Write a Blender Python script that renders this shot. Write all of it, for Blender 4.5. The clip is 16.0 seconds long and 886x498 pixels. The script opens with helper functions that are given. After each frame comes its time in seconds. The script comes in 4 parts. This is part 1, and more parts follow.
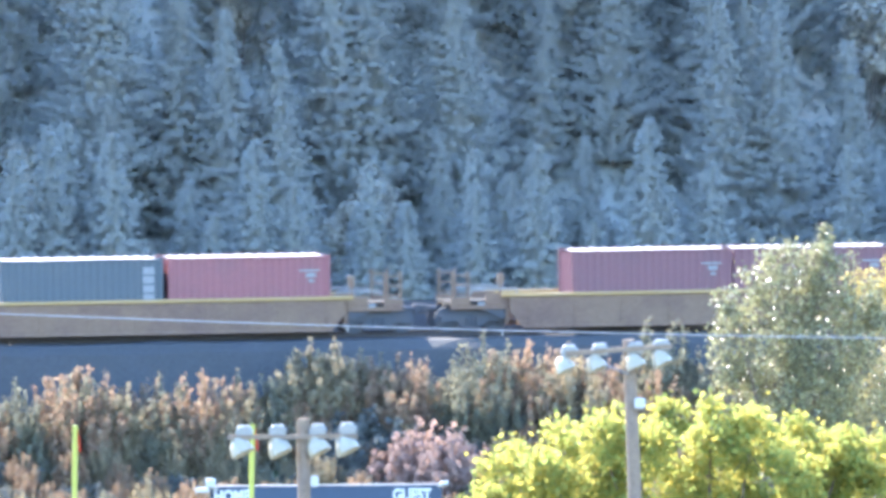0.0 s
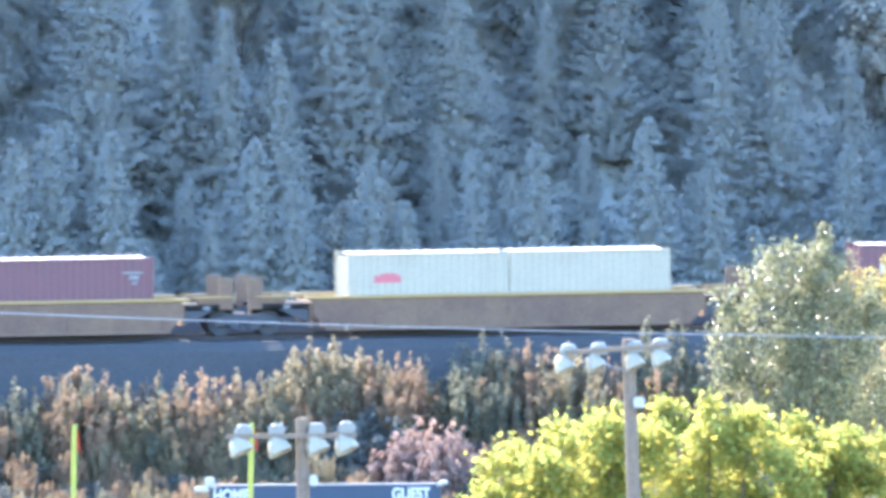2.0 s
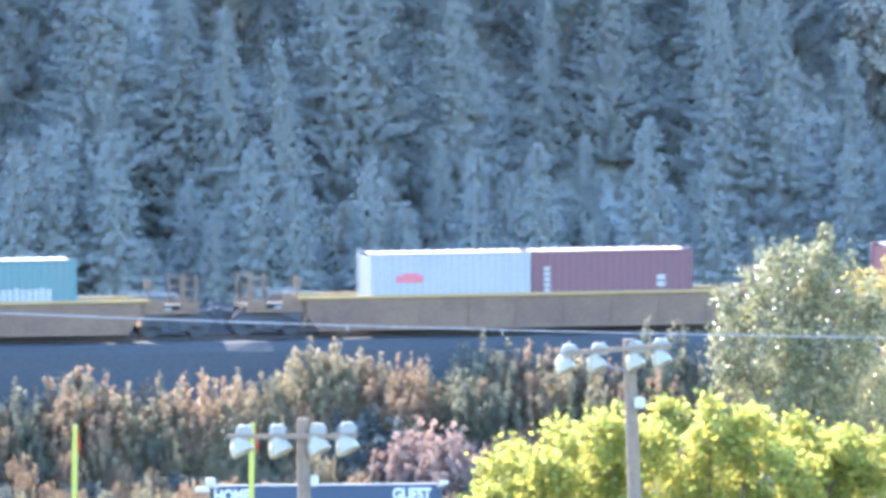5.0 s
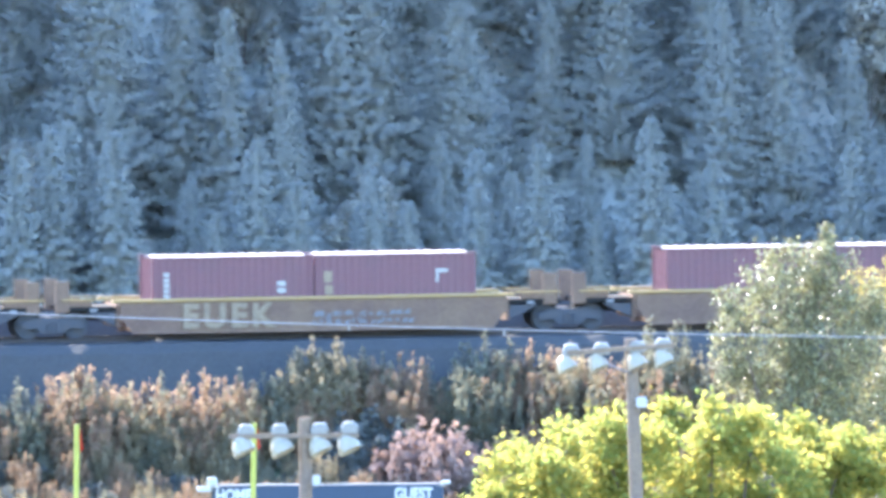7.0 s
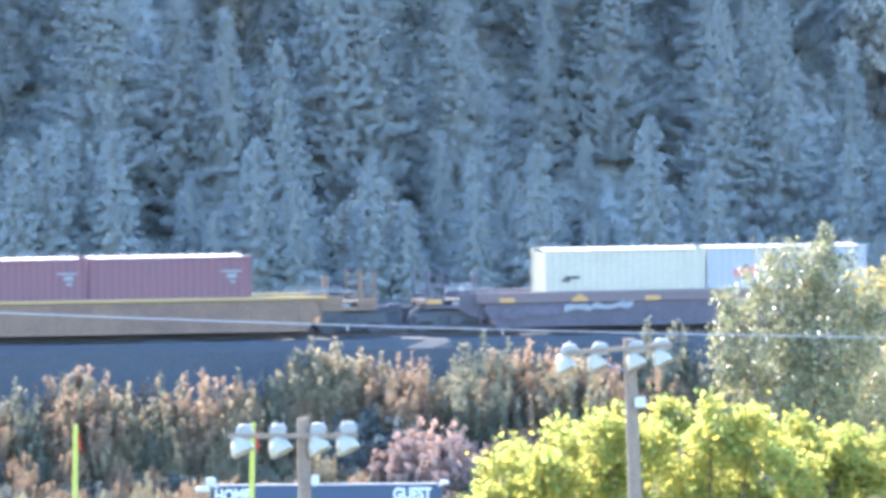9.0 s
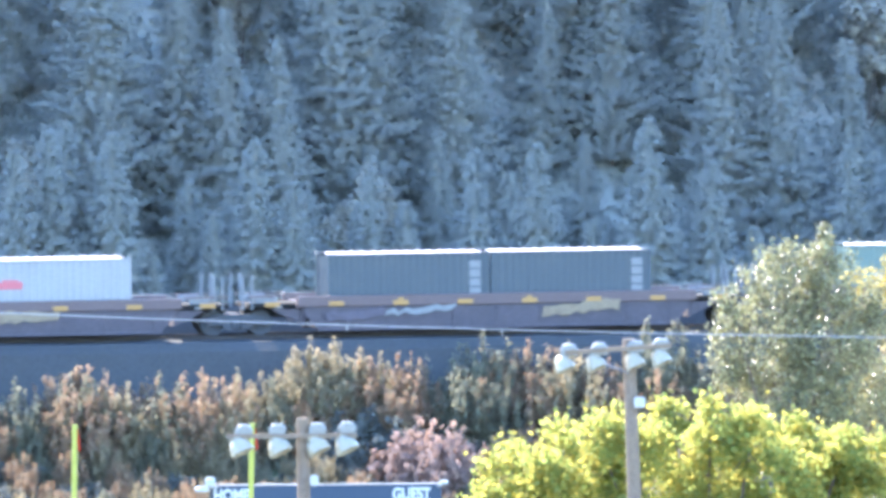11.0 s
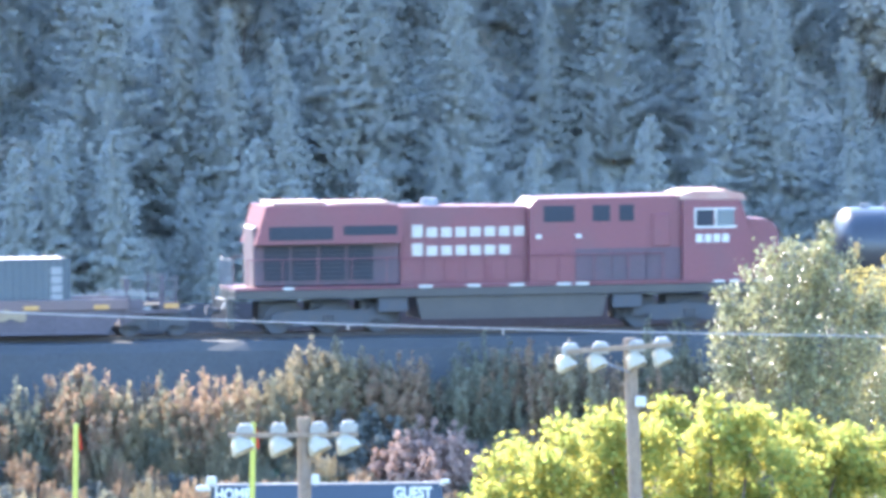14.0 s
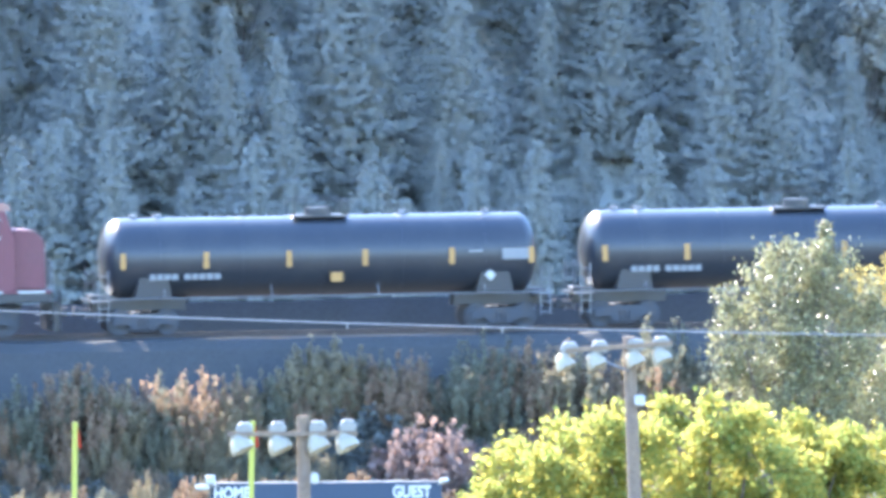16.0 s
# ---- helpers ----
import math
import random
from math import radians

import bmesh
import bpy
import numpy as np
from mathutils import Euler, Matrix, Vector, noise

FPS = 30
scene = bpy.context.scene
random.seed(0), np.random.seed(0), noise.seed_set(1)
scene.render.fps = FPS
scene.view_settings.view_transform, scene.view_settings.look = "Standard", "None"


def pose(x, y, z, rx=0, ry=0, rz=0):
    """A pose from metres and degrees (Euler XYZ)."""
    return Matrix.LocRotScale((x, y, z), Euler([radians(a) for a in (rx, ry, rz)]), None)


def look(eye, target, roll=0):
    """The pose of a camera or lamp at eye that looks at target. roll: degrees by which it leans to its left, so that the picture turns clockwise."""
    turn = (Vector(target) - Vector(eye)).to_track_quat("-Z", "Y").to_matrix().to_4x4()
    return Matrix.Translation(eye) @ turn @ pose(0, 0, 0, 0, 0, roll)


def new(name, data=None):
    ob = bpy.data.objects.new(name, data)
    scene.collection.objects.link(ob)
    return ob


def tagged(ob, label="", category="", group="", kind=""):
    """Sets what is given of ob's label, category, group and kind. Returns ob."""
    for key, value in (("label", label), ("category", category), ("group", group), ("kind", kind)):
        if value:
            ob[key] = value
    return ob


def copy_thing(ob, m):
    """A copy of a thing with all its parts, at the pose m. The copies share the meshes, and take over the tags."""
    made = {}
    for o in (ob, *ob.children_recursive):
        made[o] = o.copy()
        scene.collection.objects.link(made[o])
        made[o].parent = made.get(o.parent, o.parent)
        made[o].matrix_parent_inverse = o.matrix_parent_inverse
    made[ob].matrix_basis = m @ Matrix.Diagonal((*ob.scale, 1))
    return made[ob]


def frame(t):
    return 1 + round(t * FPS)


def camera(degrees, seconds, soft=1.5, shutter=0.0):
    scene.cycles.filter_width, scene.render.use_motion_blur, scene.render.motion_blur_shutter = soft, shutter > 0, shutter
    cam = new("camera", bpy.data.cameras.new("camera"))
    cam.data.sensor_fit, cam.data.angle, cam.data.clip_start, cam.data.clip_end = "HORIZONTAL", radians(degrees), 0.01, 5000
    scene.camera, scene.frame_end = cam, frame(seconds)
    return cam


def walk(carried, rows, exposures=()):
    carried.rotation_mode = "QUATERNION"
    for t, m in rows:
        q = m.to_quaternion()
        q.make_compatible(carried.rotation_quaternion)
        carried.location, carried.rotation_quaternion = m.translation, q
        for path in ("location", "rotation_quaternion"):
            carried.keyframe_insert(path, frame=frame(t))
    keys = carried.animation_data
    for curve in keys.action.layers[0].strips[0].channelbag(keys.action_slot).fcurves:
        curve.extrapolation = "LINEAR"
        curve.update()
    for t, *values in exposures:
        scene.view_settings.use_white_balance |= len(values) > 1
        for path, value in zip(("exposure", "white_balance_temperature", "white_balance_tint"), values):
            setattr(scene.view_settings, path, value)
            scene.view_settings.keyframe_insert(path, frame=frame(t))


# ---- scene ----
# A long lens on a hill looks over a playing field at a freight train that runs along an embankment.
YAW = 11.4                      # the track's turn away from the picture plane, degrees
CA, SA = math.cos(radians(YAW)), math.sin(radians(YAW))
cam = camera(3.119, 16.0, soft=4.0, shutter=0.2)
EYE = (0.0, 0.0, 30.0)
DRIFT = [(0, -0, 0.031), (0.5, -0.031, 0.031), (1, -0, 0), (1.5, 0.031, 0.031), (2, 0.031, 0), (2.5, -0.031, 0.033), (3, -0, -0.023), (3.5, -0, 0.031), (4, -0, 0.031), (6.5, -0, -0.023), (7, -0.064, 0), (7.5, -0, 0), (8, 0.031, 0.016), (8.5, 0.016, 0), (9, -0.016, 0), (11.5, 0.016, 0), (12, -0.031, -0.031), (12.5, -0, 0.008), (13, -0, -0.031), (13.5, -0, -0.031), (14, -0.031, -0.031), (14.5, -0, -0.031), (15, 0.031, -0.04), (15.5, -0.032, 0.016), (16, -0, -0.08)]   # seconds, aim right, aim up (metres at the train): the tripod trembles
walk(cam, [(t, look(EYE, (dx, 600.0, 3.0 + dz), -0.5)) for t, dx, dz in DRIFT],
     exposures=[(0, 3.01, 5480, 16), (16, 3.01, 5480, 16)])

# ---- light ----
SUN_EL, SUN_AZ = 36.0, -33.0      # behind the train, to the left
world = bpy.data.worlds.new("world")
scene.world = world
world.use_nodes = True
wn = world.node_tree.nodes
sky = wn.new("ShaderNodeTexSky")
sky.sky_type = "NISHITA"
sky.sun_disc = False
sky.sun_elevation, sky.sun_rotation = radians(SUN_EL), radians(SUN_AZ)
sky.air_density, sky.dust_density, sky.ozone_density = 1.4, 0.4, 4.0
world.node_tree.links.new(sky.outputs[0], wn["Background"].inputs[0])
wn["Background"].inputs[1].default_value = 0.15
sun = new("sun", bpy.data.lights.new("sun", "SUN"))
sun.data.energy, sun.data.angle, sun.data.color = 4.6, radians(0.55), (1.0, 0.86, 0.64)
sun.matrix_world = look((0, 0, 0), (math.sin(radians(-SUN_AZ)) * math.cos(radians(SUN_EL)),
                                    -math.cos(radians(SUN_AZ)) * math.cos(radians(SUN_EL)), -math.sin(radians(SUN_EL))))


# ---- materials ----
def mat(name, color, rough=0.6, metal=0.0, spread=0.25, scale=3.0, grain=25.0, bump=0.2, stain=None, stain_amount=0.35, alpha_leaf=0.0,
        island=0.0, per_object=0.0, second=None):
    """A surface with large stains, fine grain and a little relief; leaves let light through."""
    m = bpy.data.materials.new(name)
    m.use_nodes = True
    nt = m.node_tree
    n, l = nt.nodes, nt.links
    bsdf = n["Principled BSDF"]
    bsdf.inputs["Roughness"].default_value, bsdf.inputs["Metallic"].default_value = rough, metal
    if rough > 0.65:
        bsdf.inputs["Specular IOR Level"].default_value = 0.15
    co = n.new("ShaderNodeTexCoord")
    big, fine = n.new("ShaderNodeTexNoise"), n.new("ShaderNodeTexNoise")
    big.inputs["Scale"].default_value, fine.inputs["Scale"].default_value = scale, grain
    big.inputs["Detail"].default_value, fine.inputs["Detail"].default_value = 4, 3
    for k in (big, fine):
        l.new(co.outputs["Object"], k.inputs["Vector"])
    rgb = n.new("ShaderNodeRGB")
    rgb.outputs[0].default_value = (*color, 1)
    out = rgb.outputs[0]

    def mix(kind, fac, a, b):
        x = n.new("ShaderNodeMix")
        x.data_type, x.blend_type = "RGBA", kind
        for sock, v in ((x.inputs[0], fac), (x.inputs[6], a), (x.inputs[7], b)):
            if isinstance(v, (int, float)):
                sock.default_value = v
            elif isinstance(v, tuple):
                sock.default_value = (*v, 1)
            else:
                l.new(v, sock)
        return x.outputs[2]

    def ramp(src, lo, hi, a, b):
        r = n.new("ShaderNodeMapRange")
        for i, v in zip((1, 2, 3, 4), (lo, hi, a, b)):
            r.inputs[i].default_value = v
        l.new(src, r.inputs[0])
        return r.outputs[0]

    if second:
        geo = n.new("ShaderNodeNewGeometry")
        out = mix("MIX", ramp(geo.outputs["Random Per Island"], 0.25, 0.85, 0, 1), out, second)
    if stain:
        out = mix("MIX", ramp(big.outputs[0], 0.45, 0.7, 0, stain_amount), out, stain)
    grey = n.new("ShaderNodeCombineColor")
    v = ramp(fine.outputs[0], 0.25, 0.75, 1 - spread, 1 + spread)
    for i in range(3):
        l.new(v, grey.inputs[i])
    out = mix("MULTIPLY", 1.0, out, grey.outputs[0])
    hue = n.new("ShaderNodeHueSaturation")
    l.new(out, hue.inputs["Color"])
    if island:
        geo = n.new("ShaderNodeNewGeometry")
        l.new(ramp(geo.outputs["Random Per Island"], 0, 1, 1 - island, 1 + island), hue.inputs["Value"])
    elif per_object:
        ob = n.new("ShaderNodeObjectInfo")
        l.new(ramp(ob.outputs["Random"], 0, 1, 1 - per_object, 1 + per_object), hue.inputs["Value"])
    l.new(hue.outputs[0], bsdf.inputs["Base Color"])
    if bump:
        b = n.new("ShaderNodeBump")
        b.inputs["Strength"].default_value, b.inputs["Distance"].default_value = bump, 0.02
        l.new(fine.outputs[0], b.inputs["Height"])
        l.new(b.outputs[0], bsdf.inputs["Normal"])
    if alpha_leaf:
        tr, ms = n.new("ShaderNodeBsdfTranslucent"), n.new("ShaderNodeMixShader")
        l.new(hue.outputs[0], tr.inputs[0])
        ms.inputs[0].default_value = alpha_leaf
        l.new(bsdf.outputs[0], ms.inputs[1])
        l.new(tr.outputs[0], ms.inputs[2])
        l.new(ms.outputs[0], n["Material Output"].inputs[0])
    return m


M_GROUND = mat("meadow_soil", (0.115, 0.108, 0.0792), 0.95, scale=0.15, grain=2.5, spread=0.35, stain=(0.072, 0.0936, 0.0432), stain_amount=0.8)
M_BALLAST = mat("ballast_stone", (0.06, 0.061, 0.06), 0.9, scale=0.6, grain=14, spread=0.22, bump=0.5, stain=(0.07, 0.07, 0.075))
M_RAIL = mat("rail_steel", (0.07, 0.062, 0.06), 0.7, 0.2, stain=(0.07, 0.05, 0.04))
M_TIE = mat("sleeper_wood", (0.10, 0.09, 0.08), 0.9, grain=30)
M_WELL_Y = mat("faded_yellow_paint", (0.185, 0.125, 0.085), 0.7, scale=0.7, grain=9, spread=0.15, stain=(0.13, 0.085, 0.07), stain_amount=0.7)
M_SILL_Y = mat("bright_yellow_paint", (0.346, 0.23, 0.0792), 0.45, scale=1.2, spread=0.15, stain=(0.36, 0.259, 0.144))
M_WELL_B = mat("dark_brown_paint", (0.065, 0.055, 0.068), 0.6, scale=0.8, grain=9, spread=0.2, stain=(0.09, 0.075, 0.09), stain_amount=0.6)
M_SILL_B = mat("dull_red_brown_paint", (0.115, 0.08, 0.08), 0.5, scale=1.2, stain=(0.115, 0.0864, 0.0864))
M_TRUCK = mat("greasy_cast_iron", (0.075, 0.08, 0.09), 0.9, 0.0, scale=4, stain=(0.11, 0.09, 0.075))
M_DECK = mat("dark_deck_plate", (0.026, 0.025, 0.024), 0.95, scale=2)
M_DARK = mat("black_tank_paint", (0.03, 0.033, 0.04), 0.33, 0.0, scale=0.8, grain=12, spread=0.15, bump=0.05, stain=(0.055, 0.055, 0.055), stain_amount=0.4)
M_GREYSTEEL = mat("galvanised_steel", (0.187, 0.194, 0.209), 0.5, 0.3, scale=3)
M_WHITE = mat("white_paint", (0.446, 0.446, 0.418), 0.5, scale=2, spread=0.08, stain=(0.446, 0.432, 0.396))
M_DULL = mat("dull_label_grey", (0.2, 0.205, 0.21), 0.5, scale=4)
M_FAINT = mat("faint_lavender_spray", (0.12, 0.105, 0.125), 0.7, scale=2.5, stain=(0.08, 0.07, 0.08), stain_amount=0.7)
M_PALEY = mat("pale_yellow_spray", (0.27, 0.215, 0.145), 0.7, scale=2.5, stain=(0.20, 0.15, 0.11), stain_amount=0.8)
M_YMARK = mat("yellow_reflector", (0.38, 0.21, 0.06), 0.4, spread=0.05)
M_REDPAINT = mat("loco_red_paint", (0.135, 0.038, 0.050), 0.45, scale=0.6, grain=10, spread=0.1, bump=0.05, stain=(0.11, 0.045, 0.055), stain_amount=0.7)
# Container roofs: the bright sun highlight is painted in as a pale colour.
M_ROOFGLARE = mat("sun_glare_roof_paint", (0.46, 0.42, 0.40), 0.4, scale=0.9, spread=0.15, bump=0.05, stain=(0.28, 0.22, 0.22), stain_amount=0.8)
# Darker red for the lower hood and some doors.
M_DARKRED = mat("darkened_red_paint", (0.075, 0.045, 0.058), 0.6, scale=0.9, grain=10, spread=0.15, stain=(0.05, 0.045, 0.055), stain_amount=0.7)
# Pale red with the sun's highlight on the locomotive's tops put into the colour.
M_SUNLITRED = mat("sunlit_red_roof_paint", (0.30, 0.16, 0.13), 0.5, scale=0.9, spread=0.15, bump=0.05, stain=(0.42, 0.34, 0.26), stain_amount=0.8)
M_GRILLE = mat("soot_black_grille", (0.035, 0.04, 0.05), 0.7, scale=5)
M_GLASS = mat("cab_glass", (0.18, 0.23, 0.274), 0.05, 0.6, spread=0.03, bump=0)
M_WOOD = mat("weathered_pole_wood", (0.216, 0.162, 0.115), 0.85, scale=1.5, grain=30, spread=0.3, bump=0.5, stain=(0.173, 0.137, 0.115), stain_amount=0.7)
M_LAMPHOOD = mat("aged_white_enamel", (0.35, 0.305, 0.215), 0.3, 0.0, spread=0.05, bump=0.02, stain=(0.259, 0.252, 0.216), stain_amount=0.4)
M_LAMPBODY = mat("grey_ballast_housing", (0.25, 0.24, 0.22), 0.4, 0.2, scale=6)
M_POST = mat("lime_yellow_post_paint", (0.374, 0.374, 0.0576), 0.4, scale=2, spread=0.1)
M_CAPTION = mat("caption_white", (0.6, 0.6, 0.57), 0.5, spread=0.05)
M_GRASS = mat("dry_weeds", (0.25, 0.20, 0.13), 0.8, scale=0.4, grain=4, bump=0, alpha_leaf=0.5, island=0.35, second=(0.16, 0.165, 0.12))
M_RIBBON = mat("red_ribbon", (0.432, 0.0432, 0.0216), 0.8)
M_BOARD = mat("scoreboard_dark_blue", (0.03, 0.05, 0.085), 0.6, scale=1.2, spread=0.15)
M_CABLE = mat("aluminium_cable", (0.288, 0.288, 0.288), 0.4, 0.4)
M_BARK = mat("bark", (0.144, 0.115, 0.0936), 0.95, scale=2, grain=14, bump=0.8)
# Far foliage: distance haze is painted in as pale grey base colours.
M_HAZENEEDLE = mat("hazed_spruce_needles", (0.345, 0.345, 0.31), 0.95, scale=0.3, grain=3, spread=0.05, bump=0, alpha_leaf=0.55, island=0.05)
M_HAZEYOUNG = mat("hazed_young_needles", (0.325, 0.33, 0.30), 0.95, scale=0.3, grain=3, spread=0.08, bump=0, alpha_leaf=0.5, island=0.08)
# Sheet added behind the far trees; its pale colour lightens their gaps like haze.
M_HAZESLOPE = mat("hazed_slope", (0.32, 0.325, 0.295), 0.95, scale=0.12, grain=1.5, spread=0.12, bump=0.1, stain=(0.35, 0.31, 0.26), stain_amount=0.6)
M_HAZELEAF = mat("hazed_autumn_leaves", (0.37, 0.345, 0.29), 0.9, scale=0.3, grain=3, spread=0.1, bump=0, alpha_leaf=0.4, island=0.15)
M_MAPLE = mat("maple_leaves", (0.315, 0.355, 0.095), 0.7, scale=0.5, grain=5, spread=0.15, bump=0, alpha_leaf=0.58, island=0.2, second=(0.37, 0.315, 0.07))
M_POPLAR = mat("poplar_leaves", (0.17, 0.165, 0.09), 0.36, scale=0.5, grain=5, spread=0.2, bump=0, alpha_leaf=0.35, island=0.35, second=(0.27, 0.26, 0.13))
M_BUSHES = [mat("green_scrub_leaves", (0.22, 0.205, 0.14), 0.9, scale=1, grain=6, bump=0, alpha_leaf=0.5, island=0.2, second=(0.20, 0.20, 0.14)),
            mat("rusty_scrub_leaves", (0.36, 0.235, 0.155), 0.9, scale=1, grain=6, bump=0, alpha_leaf=0.5, island=0.2, second=(0.28, 0.22, 0.14)),
            mat("olive_scrub_leaves", (0.32, 0.265, 0.16), 0.9, scale=1, grain=6, bump=0, alpha_leaf=0.5, island=0.2, second=(0.26, 0.225, 0.15)),
            mat("pink_seed_heads", (0.37, 0.26, 0.215), 0.9, scale=1, grain=6, bump=0, alpha_leaf=0.45, island=0.3, second=(0.28, 0.20, 0.17)),
            # Low filler bushes; the shade between the tall scrub is in their dark colour.
            mat("shade_dark_bramble_leaves", (0.13, 0.135, 0.12), 0.9, scale=1, grain=6, bump=0, alpha_leaf=0.4, island=0.2),
            mat("yellow_scrub_leaves", (0.36, 0.29, 0.10), 0.9, scale=1, grain=6, bump=0, alpha_leaf=0.45, island=0.3)]


# ---- mesh helpers ----
def box(bm, lo, hi, bevel=0.0):
    """A box between two corners, with bevelled edges where asked."""
    lo, hi = Vector(lo), Vector(hi)
    c, s = (lo + hi) / 2, hi - lo
    r = bmesh.ops.create_cube(bm, size=1.0, matrix=Matrix.LocRotScale(c, None, s))
    if bevel:
        es = {e for v in r["verts"] for e in v.link_edges}
        bmesh.ops.bevel(bm, geom=list(es), offset=bevel, segments=1, affect="EDGES")


def rod(bm, a, b, r0, r1=None, n=8):
    """A round bar from a to b."""
    a, b = Vector(a), Vector(b)
    d = b - a
    q = d.to_track_quat("Z", "Y")
    bmesh.ops.create_cone(bm, cap_ends=True, segments=n, radius1=r0, radius2=r0 if r1 is None else r1, depth=d.length,
                          matrix=Matrix.LocRotScale((a + b) / 2, q, None))


def prism(bm, outline, y0, y1):
    """An outline in x and z, drawn out from y0 to y1."""
    f = [bm.verts.new((x, y0, z)) for x, z in outline]
    k = [bm.verts.new((x, y1, z)) for x, z in outline]
    n = len(outline)
    bm.faces.new(f[::-1]), bm.faces.new(k)
    for i in range(n):
        bm.faces.new((f[i], f[(i + 1) % n], k[(i + 1) % n], k[i]))
    bmesh.ops.recalc_face_normals(bm, faces=bm.faces[:])


def part(name, bm, material, parent=None, label=""):
    """Link a bmesh as one mesh object under a thing or a part."""
    me = bpy.data.meshes.new(name)
    bm.to_mesh(me)
    bm.free()
    me.materials.append(material)
    ob = new(name, me)
    ob.parent = parent
    return tagged(ob, label)


def boxes(name, material, parent, *pairs, bevel=0.0, label=""):
    bm = bmesh.new()
    for lo, hi in pairs:
        box(bm, lo, hi, bevel)
    return part(name, bm, material, parent, label)


def raw(name, verts, faces, material, parent=None, smooth=False):
    me = bpy.data.meshes.new(name)
    me.from_pydata(verts, [], faces)
    me.materials.append(material)
    if smooth:
        me.polygons.foreach_set("use_smooth", [True] * len(me.polygons))
    ob = new(name, me)
    ob.parent = parent
    return ob


def smooth(ob):
    ob.data.polygons.foreach_set("use_smooth", [True] * len(ob.data.polygons))
    return ob


def leaf_cloud(centres, size, rng, stretch=1.3, up=0.0, facing=None):
    """Small folded leaves at the centres: corner points and faces."""
    c = np.asarray(centres, float)
    n = len(c)
    a = rng.normal(size=(n, 3))
    a[:, 2] += up
    a /= np.linalg.norm(a, axis=1)[:, None]
    b = np.cross(a, rng.normal(size=(n, 3)))
    b /= np.linalg.norm(b, axis=1)[:, None] + 1e-9
    if facing is not None:
        k = facing + rng.normal(size=(n, 3)) * 0.4
        k /= np.linalg.norm(k, axis=1)[:, None] + 1e-9
        b = np.cross(k, a)
        b /= np.linalg.norm(b, axis=1)[:, None] + 1e-9
        a = np.cross(b, k)
    s = size * rng.uniform(0.6, 1.3, (n, 1))
    k = np.cross(a, b)
    v = np.empty((n, 4, 3))
    v[:, 0], v[:, 2] = c - a * s * stretch / 2, c + a * s * stretch / 2
    v[:, 1], v[:, 3] = c + b * s * 0.45 + k * s * 0.18, c - b * s * 0.45 + k * s * 0.18
    i = np.arange(n)[:, None] * 4
    f = np.concatenate([i + [0, 1, 2], i + [0, 2, 3]], 0)
    return v.reshape(-1, 3).tolist(), f.tolist()


def text_mesh(name, words, height, material, parent, where, label="", bold=0.03, spacing=1.0, narrow=1.0):
    """Letters as thin solid shapes that face along -y."""
    cu = bpy.data.curves.new(name, "FONT")
    cu.body, cu.size, cu.extrude = words, height / 0.70, 0.01
    cu.offset, cu.space_character = bold * height, spacing
    tmp = bpy.data.objects.new(name, cu)
    me = bpy.data.meshes.new_from_object(tmp)
    bpy.data.objects.remove(tmp)
    me.materials.clear()
    me.materials.append(material)
    ob = new(name, me)
    ob.parent = parent
    ob.matrix_local = pose(*where, 90, 0, 0) @ Matrix.Diagonal((narrow, 1, 1, 1))
    return tagged(ob, label)


# ---- ground, track ----
def across(x, y):
    """How far a place lies behind the track (before it: less than 0)."""
    return -x * SA + (y - 600.0) * CA


def height(x, y):
    v = across(x, y)
    wob = noise.noise((x * 0.12, y * 0.12, 0.3)) * 0.35 + noise.noise((x * 0.02, y * 0.02, 3.1)) * 0.5
    field = np.interp(y, [-3000, 4, 150, 500], [28.4, 28.4, -6.0, -6.0])
    if v < -14:
        h = field
    else:
        # The rise at 4 to 7.5 behind the track is an added view-blocking bank.
        h = np.interp(v, [-14, -13, -4.4, -3.05, -2.7, 2.7, 4.0, 4.9, 5.1, 7.5, 60, 440, 620, 1200, 2400], [-6, -5.8, -3.2, -0.95, -0.42, -0.42, -0.6, 0.6, 0.45, -1.4, -28, -30, 200, 240, 260])
    calm = min(1.0, abs(v) / 12.0) if abs(v) < 12 else 1.0
    return float(h) + wob * (0.15 + 0.85 * calm) * (abs(v) > 3.2 and not 3 < v < 6) * (0.3 if y < 100 else 1)


def build_ground():
    xs = np.unique(np.concatenate([np.linspace(-2500, -60, 30), np.linspace(-60, 60, 121), np.linspace(60, 2500, 30)]))
    ys = np.unique(np.concatenate([np.linspace(-600, 0, 9), np.linspace(0, 560, 57), np.linspace(575, 625, 201), np.linspace(630, 1040, 40), np.linspace(1040, 1350, 60), np.linspace(1350, 4500, 30)]))
    verts = [(x, y, height(x, y)) for y in ys for x in xs]
    w = len(xs)
    faces = [(j * w + i, j * w + i + 1, (j + 1) * w + i + 1, (j + 1) * w + i) for j in range(len(ys) - 1) for i in range(w - 1)]
    tagged(raw("ground", verts, faces, M_GROUND, smooth=True), "scrubby ground with an embankment, valley and wooded mountain", "ground", kind="structure")


build_ground()
TRACK = pose(0, 600, 0, 0, 0, YAW)


